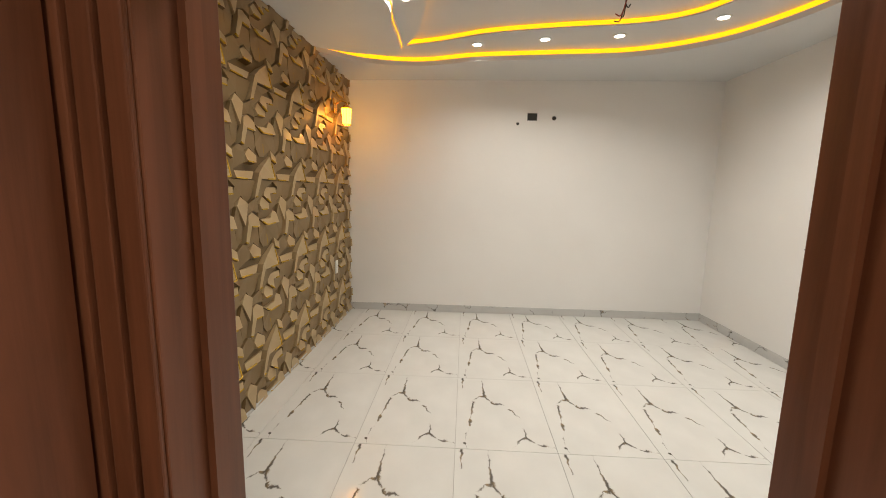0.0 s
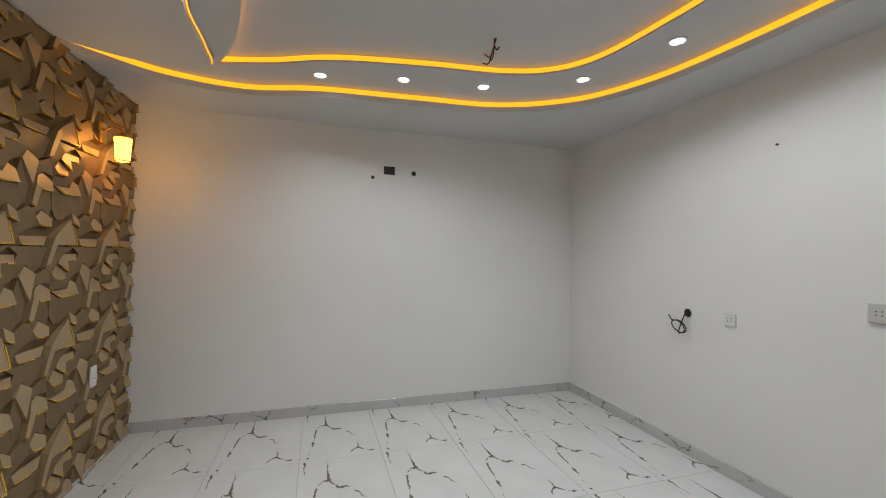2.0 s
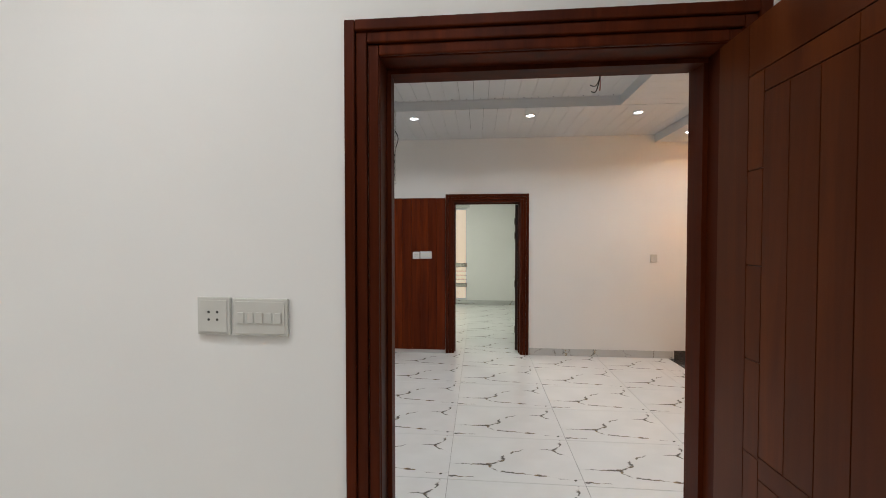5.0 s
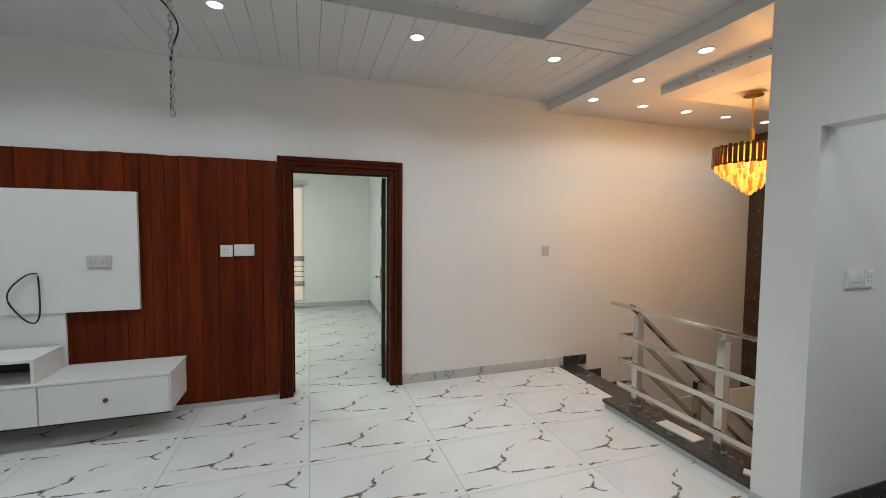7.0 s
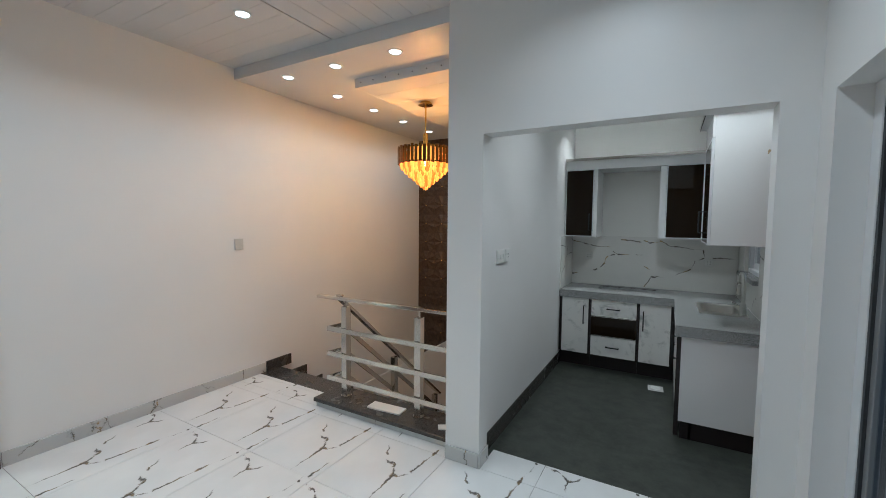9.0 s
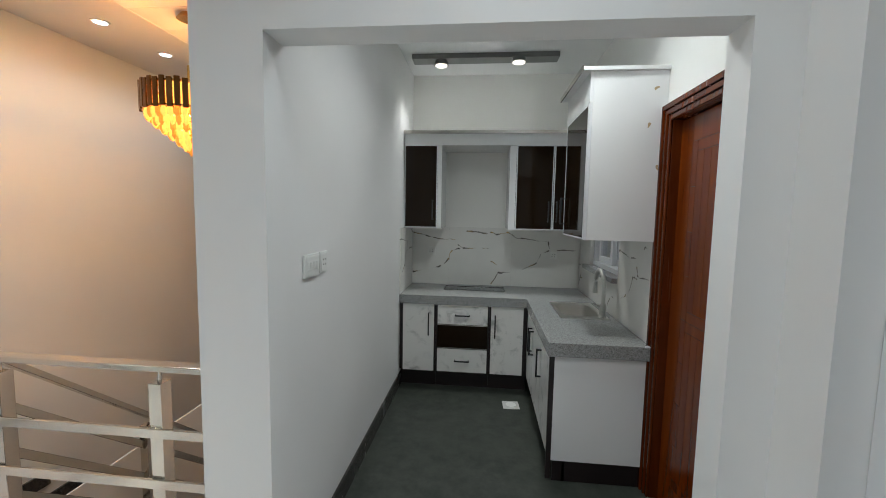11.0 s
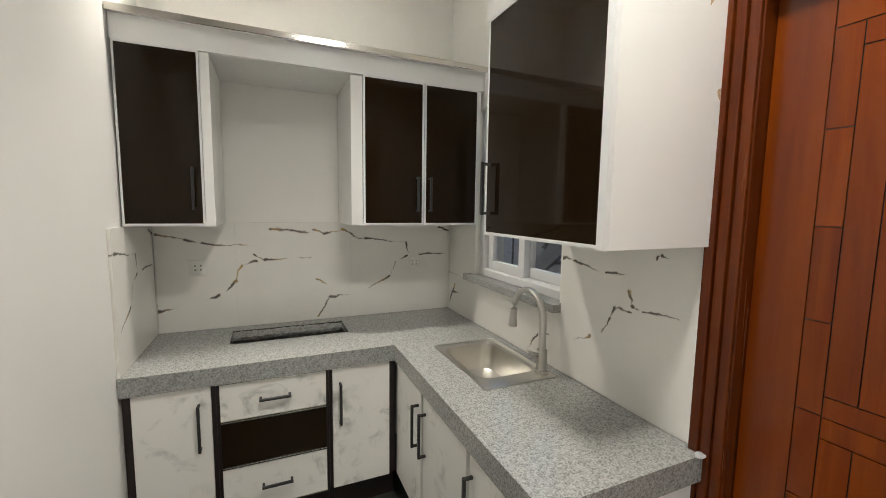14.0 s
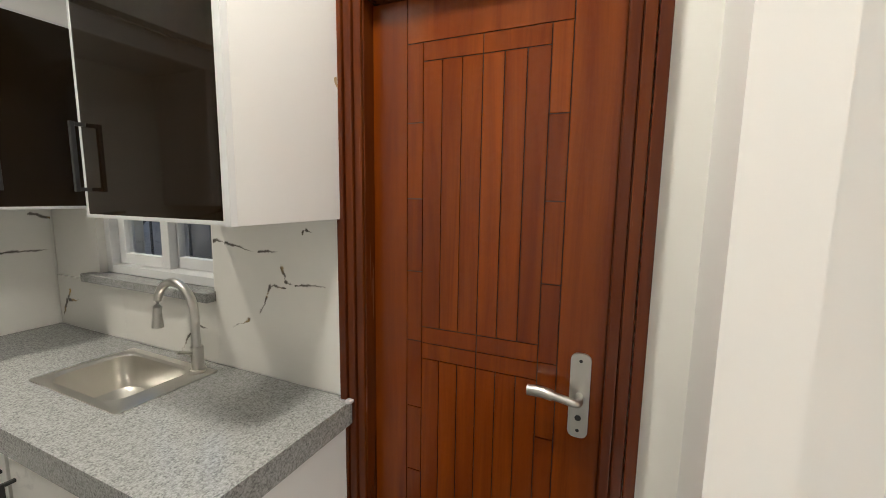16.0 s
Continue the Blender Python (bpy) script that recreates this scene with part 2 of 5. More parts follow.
def granite(name, lo, hi, rough, scale=140):
    m = mat(name, hi, rough)
    v = coords(m, world_space=True)
    a = noise_tex(m, v, scale, 3, 0.7)
    b = noise_tex(m, v, scale * 0.35, 2, 0.6)
    c = ramp(m, a, [(0.36, lo), (0.5, tuple((p + q) / 2 for p, q in zip(lo, hi))), (0.64, hi)])
    c = mixc(m, ramp(m, b, [(0.44, (0, 0, 0)), (0.66, (0.5, 0.5, 0.5))]), c, hi)
    link(m, c, bsdf(m).inputs["Base Color"])
    rough_from(m, noise_tex(m, v, 6, 3), rough - 0.06, rough + 0.12)
    bump(m, a, 0.05, 0.001)
    return m


def glow(name, colour, strength):
    m = mat(name, colour, 0.4)
    b = bsdf(m)
    b.inputs["Emission Color"].default_value = (*colour, 1)
    b.inputs["Emission Strength"].default_value = strength
    return m


def glassy(name, colour=(1, 1, 1), rough=0.0):
    m = mat(name, colour, rough)
    bsdf(m).inputs["Transmission Weight"].default_value = 1.0
    bsdf(m).inputs["IOR"].default_value = 1.45
    return m


M_WALL = paint("wall_paint", (0.80, 0.79, 0.77), 0.42)
M_KWALL = paint("kitchen_wall_paint", (0.78, 0.77, 0.73), 0.40)
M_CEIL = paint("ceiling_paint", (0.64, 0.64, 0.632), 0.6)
M_PLANK = paint("ceiling_plank", (0.66, 0.66, 0.665), 0.35)
M_DARK = mat("dark_gap", (0.02, 0.02, 0.02), 0.7)
M_TILE = vein_print("marble_floor_tile", FLOOR_VEINS, (1 / 0.64, 1 / 0.965, 1), (0.66, 0.66, 0.635), (0.07, 0.06, 0.05), 0.11, 0.012, 0.12, (0.22, 0.15, 0.07))
M_TILEB = vein_print("marble_lounge_tile", FLOOR_VEINS, (1 / 0.59, 1 / 0.885, 1), (0.74, 0.74, 0.73), (0.07, 0.06, 0.05), 0.11, 0.0125, 0.12, (0.22, 0.15, 0.07))
M_SKIRT = marble("marble_skirting", (3.0, 3.0, 3.0), (0.54, 0.54, 0.53), (0.10, 0.09, 0.08), 5.7, 0.15)
M_SPLASH = vein_print("marble_backsplash", BACK_VEINS, (1, 1, 1), (0.78, 0.77, 0.73), (0.07, 0.06, 0.05), 0.13, 0.0055, 0.07, (0.42, 0.27, 0.07), (0, 2))
M_SPLASHB = vein_print("marble_side_backsplash", SIDE_VEINS, (1, 1, 1), (0.78, 0.77, 0.73), (0.07, 0.06, 0.05), 0.13, 0.0055, 0.07, (0.42, 0.27, 0.07), (0, 2))
M_GROUT = mat("grout", (0.42, 0.41, 0.39), 0.8)
M_DOORW = wood("dark_door_wood", (0.04, 0.007, 0.002), (0.112, 0.019, 0.004), 0.42, spec=0.09)
M_ENTRY = wood("brown_entry_wood", (0.11, 0.036, 0.016), (0.26, 0.088, 0.043), 0.34)
M_LEAF = wood("leaf_wood", (0.056, 0.012, 0.003), (0.135, 0.033, 0.007), 0.34, spec=0.2)
M_KDOOR = wood("red_door_wood", (0.10, 0.015, 0.001), (0.215, 0.044, 0.002), 0.2, spec=0.42)
M_KFRAME = wood("red_frame_wood", (0.06, 0.010, 0.002), (0.14, 0.029, 0.003), 0.22, spec=0.35)
M_TVWOOD = wood("red_panel_wood", (0.058, 0.007, 0.001), (0.20, 0.032, 0.0025), 0.5, spec=0.12)
M_GROOVE = mat("wood_groove", (0.02, 0.006, 0.004), 0.6)
M_WHITE = paint("white_lacquer", (0.80, 0.80, 0.79), 0.22)
M_PLASTIC = mat("white_plastic", (0.74, 0.74, 0.71), 0.3)
M_PLATE = mat("grey_white_plate", (0.56, 0.55, 0.51), 0.3)
M_STAIN = mat("glue_stain", (0.42, 0.31, 0.17), 0.5)
M_SLOT = mat("dark_slot", (0.04, 0.038, 0.035), 0.6)
M_PLASTICG = mat("grey_plastic", (0.55, 0.55, 0.53), 0.35)
M_STEEL = mat("steel", (0.60, 0.57, 0.52), 0.16, 1.0)
M_SINK = mat("satin_steel", (0.74, 0.72, 0.68), 0.3, 1.0)
M_BRUSH = mat("brushed_steel", (0.55, 0.54, 0.51), 0.34, 1.0)
M_BLACK = mat("black_metal", (0.015, 0.015, 0.016), 0.4)
M_RUBBER = mat("black_cable", (0.02, 0.02, 0.02), 0.55)
M_GRANITE = granite("grey_granite", (0.14, 0.143, 0.141), (0.385, 0.39, 0.385), 0.15, 175)
M_BGRAN = granite("black_granite", (0.018, 0.016, 0.015), (0.075, 0.068, 0.062), 0.22, 90)
M_KFLOOR = granite("dark_kitchen_tile", (0.022, 0.026, 0.021), (0.052, 0.057, 0.047), 0.33, 9)
M_ACRYL = mat("dark_acrylic", (0.013, 0.007, 0.003), 0.04, 0.0, 0.19)
M_LAMINATE = mat("marbled_laminate", (0.8, 0.79, 0.76), 0.3)
lv = coords(M_LAMINATE, (1, 1, 1.0), True)
lf = noise_tex(M_LAMINATE, lv, 9, 6, 0.62, 0.7)
lg = noise_tex(M_LAMINATE, lv, 3.2, 3, 0.5)
lc_ = ramp(M_LAMINATE, lf, [(0.29, (0.42, 0.42, 0.40)), (0.39, (0.64, 0.635, 0.61)), (0.47, (0.80, 0.79, 0.76)), (1.0, (0.82, 0.81, 0.78))])
lc_ = mixc(M_LAMINATE, ramp(M_LAMINATE, lg, [(0.46, (0, 0, 0)), (0.58, (1, 1, 1))]), lc_, (0.80, 0.79, 0.76))
link(M_LAMINATE, lc_, bsdf(M_LAMINATE).inputs["Base Color"])
M_CARCASS = mat("dark_carcass", (0.014, 0.008, 0.008), 0.4)
M_ALU = mat("white_aluminium", (0.70, 0.71, 0.72), 0.35)
M_ALUG = mat("grey_aluminium", (0.24, 0.25, 0.26), 0.4, 0.3)
M_BAR = mat("dark_grey_lacquer", (0.10, 0.10, 0.095), 0.4)
M_LENS = glow("pale_lens", (1.0, 0.93, 0.8), 1.2)
# backdrop glows by itself, standing for warm light on a wall outside
M_GLOWWALL = glow("self_glowing_wall", (0.85, 0.68, 0.50), 0.55)
M_SEAL = mat("dark_track", (0.035, 0.038, 0.042), 0.5)
M_GOLD = mat("gold_metal", (0.75, 0.47, 0.13), 0.25, 1.0)
# light from above painted in: paler up-leaning facets, browner down-leaning ones
M_PANEL_LIT = paint("panel_lit_facet", (0.43, 0.312, 0.172), 0.36)
M_PANEL_SHADE = paint("panel_shaded_facet", (0.225, 0.147, 0.066), 0.38)
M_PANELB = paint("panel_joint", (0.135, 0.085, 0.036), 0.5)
# dark brown that paints the shade under the pale facets' lower edges
M_FLANK_SHADE = mat("shade_dark_flank", (0.12, 0.055, 0.008), 0.35, 0.3)
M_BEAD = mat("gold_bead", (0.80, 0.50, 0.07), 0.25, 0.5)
for m_ in (M_PANEL_LIT, M_PANEL_SHADE):
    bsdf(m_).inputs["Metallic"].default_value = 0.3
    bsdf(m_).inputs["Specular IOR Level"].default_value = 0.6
M_LED = glow("led_strip", (1.0, 0.42, 0.012), 1.5)
M_SPOT = glow("spot_lens", (0.9, 0.95, 1.0), 14)
M_BRONZE = mat("dark_bronze", (0.16, 0.075, 0.022), 0.25, 0.9)
M_FILAMENT = glow("warm_bulb", (1.0, 0.66, 0.25), 16)
M_AMBER = glow("amber_shade", (1.0, 0.50, 0.06), 6)
# crystals glow by themselves, in place of bulb light passing through
M_CRYSTAL = glow("self_lit_crystal", (1.0, 0.46, 0.08), 1.1)
M_CRYSTAL_DIM = glow("dim_self_lit_crystal", (0.9, 0.34, 0.04), 0.4)
M_GLASS = glassy("clear_glass")
M_TINTED = glassy("tinted_glass", (0.39, 0.45, 0.54))
bsdf(M_TINTED).inputs["IOR"].default_value = 1.18
# darker grey than the outdoor plaster below
M_CONCD = granite("dark_plaster", (0.07, 0.074, 0.08), (0.13, 0.135, 0.142), 0.8, 4)
M_CONC = granite("outdoor_plaster", (0.38, 0.385, 0.40), (0.53, 0.535, 0.55), 0.8, 5)
M_IRON = mat("painted_iron", (0.02, 0.022, 0.026), 0.5)


# ---- building helpers ----
def bm_box(bm, x0, x1, y0, y1, z0, z1, bevel=0.0):
    vs = [bm.verts.new((x, y, z)) for x in (x0, x1) for y in (y0, y1) for z in (z0, z1)]
    fs = [bm.faces.new([vs[i] for i in q]) for q in ((0, 1, 3, 2), (4, 6, 7, 5), (0, 4, 5, 1), (2, 3, 7, 6), (0, 2, 6, 4), (1, 5, 7, 3))]
    if bevel:
        es = list({e for f in fs for e in f.edges})
        bmesh.ops.bevel(bm, geom=es, offset=bevel, segments=1 if bevel < 0.003 else 2, affect="EDGES", profile=0.6)
    return bm


def box(*a, bevel=0.0):
    return bm_box(bmesh.new(), *a, bevel=bevel)


def bm_rod(bm, a, b, r, sides=12, r2=None):
    a, b = Vector(a), Vector(b)
    d = b - a
    m = Matrix.Translation((a + b) / 2) @ d.to_track_quat("Z", "Y").to_matrix().to_4x4()
    bmesh.ops.create_cone(bm, cap_ends=True, segments=sides, radius1=r, radius2=r if r2 is None else r2, depth=d.length, matrix=m)
    return bm


def rod(a, b, r, sides=12, r2=None):
    return bm_rod(bmesh.new(), a, b, r, sides, r2)


def beam(a, b, w, h):
    """A rectangular bar from a to b."""
    a, b = Vector(a), Vector(b)
    d = b - a
    bm = box(-w / 2, w / 2, -h / 2, h / 2, -d.length / 2, d.length / 2, bevel=min(w, h) * 0.12)
    q = d.to_track_quat("Z", "Y").to_matrix().to_4x4()
    if abs(d.z) < 0.99 * d.length:
        z = d.normalized()
        x = Vector((0, 0, 1)).cross(z).normalized()
        q = Matrix((x, z.cross(x), z)).transposed().to_4x4()
    bmesh.ops.transform(bm, matrix=Matrix.Translation((a + b) / 2) @ q, verts=bm.verts)
    return bm


def bm_tube(bm, pts, r, sides=10):
    """A round tube swept along points."""
    rings = []
    pts = [Vector(p) for p in pts]
    ref = Vector((0, 0, 1))
    for i, p in enumerate(pts):
        t = (pts[min(i + 1, len(pts) - 1)] - pts[max(i - 1, 0)]).normalized()
        side = t.cross(ref)
        if side.length < 0.2:
            side = t.cross(Vector((0, 1, 0)))
        side.normalize()
        up = side.cross(t)
        rings.append([bm.verts.new(p + r * (math.cos(a) * side + math.sin(a) * up)) for a in (2 * math.pi * k / sides for k in range(sides))])
    for p, q in zip(rings, rings[1:]):
        for k in range(sides):
            bm.faces.new((p[k], p[(k + 1) % sides], q[(k + 1) % sides], q[k]))
    bm.faces.new(rings[0][::-1])
    bm.faces.new(rings[-1])
    return bm


def tube(pts, r, sides=10):
    return bm_tube(bmesh.new(), pts, r, sides)


def curve_pts(ctrl, n=8):
    """A smooth line through control points."""
    out = []
    c = [Vector(p) for p in ctrl]
    for i in range(len(c) - 1):
        p0, p1, p2, p3 = c[max(i - 1, 0)], c[i], c[i + 1], c[min(i + 2, len(c) - 1)]
        for k in range(n):
            t = k / n
            out.append(0.5 * ((2 * p1) + (p2 - p0) * t + (2 * p0 - 5 * p1 + 4 * p2 - p3) * t * t + (3 * p1 - p0 - 3 * p2 + p3) * t ** 3))
    return out + [c[-1]]


def mesh_of(name, bm, material, smooth=False):
    bmesh.ops.recalc_face_normals(bm, faces=bm.faces)
    me = bpy.data.meshes.new(name)
    bm.to_mesh(me)
    bm.free()
    me.materials.append(material)
    if smooth:
        for p in me.polygons:
            p.use_smooth = True
        me.set_sharp_from_angle(angle=radians(35))
    return me


def part(name, bm, material, parent, label="", smooth=False):
    ob = new(name, mesh_of(name, bm, material, smooth))
    ob.parent = parent
    return tagged(ob, label)


def thing(name, label, category, m=None, group=""):
    e = new(name)
    e.empty_display_size = 0.1
    if m is not None:
        e.matrix_world = m
    return tagged(e, label, category, group)


def structure(name, bm, material, label="", smooth=False):
    return tagged(new(name, mesh_of(name, bm, material, smooth)), label, "", "", "structure")


def wall_x(name, x0, x1, y0, y1, z0, z1, holes=(), material=None):
    """A wall that runs along y, with holes (ya, yb, za, zb)."""
    bm = bmesh.new()
    y = y0
    for ya, yb, za, zb in sorted(holes):
        bm_box(bm, x0, x1, y, ya, z0, z1)
        if za > z0:
            bm_box(bm, x0, x1, ya, yb, z0, za)
        bm_box(bm, x0, x1, ya, yb, zb, z1)
        y = yb
    bm_box(bm, x0, x1, y, y1, z0, z1)
    bmesh.ops.remove_doubles(bm, verts=bm.verts, dist=0.0005)
    return structure(name, bm, material or M_WALL)


def wall_y(name, y0, y1, x0, x1, z0, z1, holes=(), material=None):
    bm = bmesh.new()
    x = x0
    for xa, xb, za, zb in sorted(holes):
        bm_box(bm, x, xa, y0, y1, z0, z1)
        if za > z0:
            bm_box(bm, xa, xb, y0, y1, z0, za)
        bm_box(bm, xa, xb, y0, y1, zb, z1)
        x = xb
    bm_box(bm, x, x1, y0, y1, z0, z1)
    bmesh.ops.remove_doubles(bm, verts=bm.verts, dist=0.0005)
    return structure(name, bm, material or M_WALL)


def flat_fill(loops, z):
    """A level face bounded by closed loops; inner loops are holes."""
    bm = bmesh.new()
    edges = []
    for lp in loops:
        vs = [bm.verts.new((p[0], p[1], z)) for p in lp]
        edges += [bm.edges.new((vs[i], vs[(i + 1) % len(vs)])) for i in range(len(vs))]
    bmesh.ops.triangle_fill(bm, use_beauty=True, use_dissolve=False, edges=edges)
    return bm


def ribbon(bm, line, za, zb, offset=0.0):
    """An upright band along a level line."""
    n = len(line)
    cols = []
    for i, p in enumerate(line):
        t = Vector(line[min(i + 1, n - 1)][:2]) - Vector(line[max(i - 1, 0)][:2])
        t.normalize()
        q = Vector(p[:2]) + offset * Vector((-t.y, t.x))
        cols.append((bm.verts.new((q.x, q.y, za)), bm.verts.new((q.x, q.y, zb))))
    for a, b in zip(cols, cols[1:]):
        bm.faces.new((a[0], b[0], b[1], a[1]))
    return bm


# ---- structure: bedroom ----
BX0, BX1, BY0, BY1 = -1.12, 3.48, 0.07, 4.5
LX0, LX1 = 3.80, 7.90
KX0, KX1, KY0, KY1 = 3.70, 5.36, -4.11, -1.425
TOP = 3.3
wall_x("wall_west", -1.32, BX0, -0.13, 4.7, 0, TOP)
wall_y("wall_north", BY1, 4.7, BX0, BX1, 0, TOP)
wall_x("wall_between_rooms", BX1, 3.66, 0.12, 5.6, 0, TOP, [(0.20, 1.185, 0, 2.115)])
wall_x("wall_terrace_side", 3.598, LX0, -1.30, -0.098, 0, TOP, [(-1.13, -0.10, 0, 2.068)])
wall_x("wall_terrace_corner", BX1, LX0, -0.098, 0.12, 0, TOP)
wall_y("wall_south", -0.13, BY0, BX0, BX1, 0, TOP, [(-0.075, 1.085, 0, 2.105)])
# lounge
wall_x("wall_east", LX1, 8.10, -4.75, 5.6, -1.9, TOP, [(0.24, 1.30, -0.02, 2.14)])
wall_y("wall_lounge_north", 5.4, 5.6, 3.66, LX1, 0, TOP)
wall_y("wall_kitchen_front", KY1, -1.30, LX0 - 0.1, 5.56, 0, TOP, [(3.935, 5.32, 0, 2.08)])
wall_x("wall_kitchen_east", KX1, 5.56, -4.31, KY1, -1.9, TOP)
wall_y("wall_kitchen_back", -4.31, KY0, 3.50, KX1, 0, TOP, (), M_KWALL)
wall_x("wall_kitchen_west", 3.50, KX0, KY0, KY1, 0, TOP, [(-3.74, -2.98, 1.11, 2.05), (-2.33, -1.56, 0, 2.08)], M_KWALL)
wall_y("wall_stair_back", -4.75, -4.60, 5.56, LX1, -1.9, TOP)
wall_x("wall_stair_west", 5.40, 5.56, -4.75, -4.31, -1.9, TOP)
# inner room beyond the lounge door
wall_y("wall_inner_south", -0.29, -0.09, 8.10, 12.2, 0, TOP)
wall_x("wall_inner_east", 12.2, 12.4, -0.29, 3.2, 0, TOP, [(1.16, 1.48, 0.08, 2.36)])
wall_y("wall_inner_north", 3.0, 3.2, 8.10, 12.2, 0, TOP)

# floors: screed with tiles laid on it further down
fl = bmesh.new()
bm_box(fl, -1.32, BX1, -0.13, 4.7, -0.15, -0.006)
bm_box(fl, BX1, LX1, -1.42, 5.6, -0.15, -0.006)
bm_box(fl, LX1, 12.4, -0.29, 3.2, -0.15, -0.006)
structure("floor", fl, M_GROUT)
structure("floor_kitchen", box(3.50, 5.36, -4.11, -1.424, -0.15, -0.001), M_KFLOOR)
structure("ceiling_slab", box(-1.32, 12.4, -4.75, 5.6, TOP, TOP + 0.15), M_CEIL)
structure("ground", box(-30, 40, -60, 40, -2.3, -2.0), M_CONC)
terrace = bmesh.new()
bm_box(terrace, -4.0, 3.50, -6.5, -0.13, -0.3, -0.03)
structure("terrace", terrace, M_CONC)
wall_y("wall_terrace", -6.7, -6.5, 1.27, 3.5, -0.3, 1.25, (), M_CONC)
wall_x("wall_terrace_west", 1.27, 1.45, -6.5, -0.131, -0.3, 1.25, (), M_CONCD)
# unseen lobby, added before the bedroom so that a lamp brightens its door
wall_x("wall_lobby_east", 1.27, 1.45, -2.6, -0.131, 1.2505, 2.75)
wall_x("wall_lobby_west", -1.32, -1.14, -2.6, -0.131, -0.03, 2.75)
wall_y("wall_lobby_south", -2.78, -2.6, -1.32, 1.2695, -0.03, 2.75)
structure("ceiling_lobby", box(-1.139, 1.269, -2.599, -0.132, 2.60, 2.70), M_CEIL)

# ---- bedroom ceiling: three curved tiers with light strips ----
C1 = curve_pts([(-1.12, 3.42, 0), (-0.95, 3.60, 0), (-0.64, 3.83, 0), (-0.1, 3.93, 0), (0.5, 3.77, 0), (1.3, 3.69, 0), (2.06, 3.60, 0), (2.62, 3.27, 0), (2.89, 2.82, 0), (3.01, 2.3, 0), (3.05, 1.4, 0), (2.9, 0.8, 0), (2.3, 0.5, 0), (1.0, 0.45, 0), (-0.2, 0.5, 0), (-1.12, 0.62, 0)])
CL = curve_pts([(-1.12, 3.30, 0), (-0.75, 3.50, 0), (-0.30, 3.56, 0), (-0.235, 3.25, 0), (-0.225, 2.85, 0), (-0.185, 2.5, 0), (-0.3, 2.1, 0), (-0.55, 1.7, 0), (-0.7, 1.2, 0), (-1.12, 0.95, 0)])
C2 = curve_pts([(-0.22, 3.60, 0), (0.14, 3.49, 0), (0.6, 3.29, 0), (1.25, 3.16, 0), (1.85, 3.08, 0), (2.2, 2.93, 0), (2.4, 2.65, 0), (2.48, 2.2, 0), (2.5, 1.7, 0), (2.35, 1.2, 0), (1.6, 1.05, 0), (0.6, 1.1, 0), (0.05, 1.5, 0), (0.0, 2.0, 0), (0.09, 2.5, 0), (0.0, 3.05, 0), (-0.12, 3.4, 0)])
outer = [(p.x, p.y) for p in C1] + [(-1.12, 0.07), (3.48, 0.07), (3.48, 4.5), (-1.12, 4.5)]
cb = flat_fill([outer], Z1)
left_slab = flat_fill([[(p.x, p.y) for p in CL]], Z1)
tier2 = flat_fill([[(-1.12, 0.07), (3.48, 0.07), (3.48, 4.5), (-1.12, 4.5)], [(p.x, p.y) for p in C2]], Z2)
centre = flat_fill([[(-0.6, 0.6), (3.0, 0.6), (3.0, 4.0), (-0.6, 4.0)]], Z3)
cm = bmesh.new()
for src in (cb, left_slab, tier2, centre):
    tmp = bpy.data.meshes.new("tmp")
    src.to_mesh(tmp)
    src.free()
    cm.from_mesh(tmp)
    bpy.data.meshes.remove(tmp)
ribbon(cm, C1, Z1, Z1 + 0.047)
ribbon(cm, CL, Z1, Z1 + 0.047)
ribbon(cm, C2 + C2[:1], Z2, Z2 + 0.014)
ribbon(cm, C2 + C2[:1], Z2 + 0.014, Z3, 0.012)
ribbon(cm, C1, Z1 + 0.047, Z2, 0.012)
ribbon(cm, CL, Z1 + 0.047, Z2, 0.012)
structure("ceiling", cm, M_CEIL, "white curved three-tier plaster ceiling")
for k, (line, za, zb) in enumerate(((C1, Z1 + 0.045, Z2 - 0.004), (CL, Z1 + 0.045, Z2 - 0.004), (C2 + C2[:1], Z2 + 0.012, Z3 - 0.006))):
    s = thing("light_strip", "warm yellow light strip along a curved ceiling step", "light strip", None, "light strips in the curved ceiling")
    part("strip", ribbon(bmesh.new(), line, za, zb, 0.004), M_LED, s)

# ---- lounge, stair, kitchen and inner ceilings ----
def planks_along_x(bm, x0, x1, y0, y1, z, w=0.15, th=0.012, gap=0.003):
    y = y0
    while y < y1 - 0.01:
        e = min(y + w, y1)
        bm_box(bm, x0, x1, y, e - gap, z, z + th)
        y = e


def planks_along_y(bm, x0, x1, y0, y1, z, w=0.15, th=0.012, gap=0.003):
    x = x0
    while x < x1 - 0.01:
        e = min(x + w, x1)
        bm_box(bm, x, e - gap, y0, y1, z, z + th)
        x = e


TX0, TX1, TY0, TY1 = 4.85, 6.66, -0.57, 4.5
lc = bmesh.new()
planks_along_x(lc, TX1, LX1, -1.42, 5.4, ZL)
planks_along_y(lc, TX0, TX1 - 0.004, -1.42, TY0, ZL)
planks_along_y(lc, TX0, TX1 - 0.004, TY1, 5.4, ZL)
planks_along_x(lc, 3.66, TX0, -1.30, 5.4, ZL)
planks_along_x(lc, TX0, TX1, TY0, TY1, ZT)
bm_box(lc, TX1, TX1 + 0.012, TY0, TY1, ZL + 0.013, ZT)
bm_box(lc, TX0 - 0.012, TX0, TY0, TY1, ZL + 0.013, ZT)
bm_box(lc, TX0, TX1, TY0 - 0.012, TY0, ZL + 0.013, ZT)
bm_box(lc, TX0, TX1, TY1, TY1 + 0.012, ZL + 0.013, ZT)
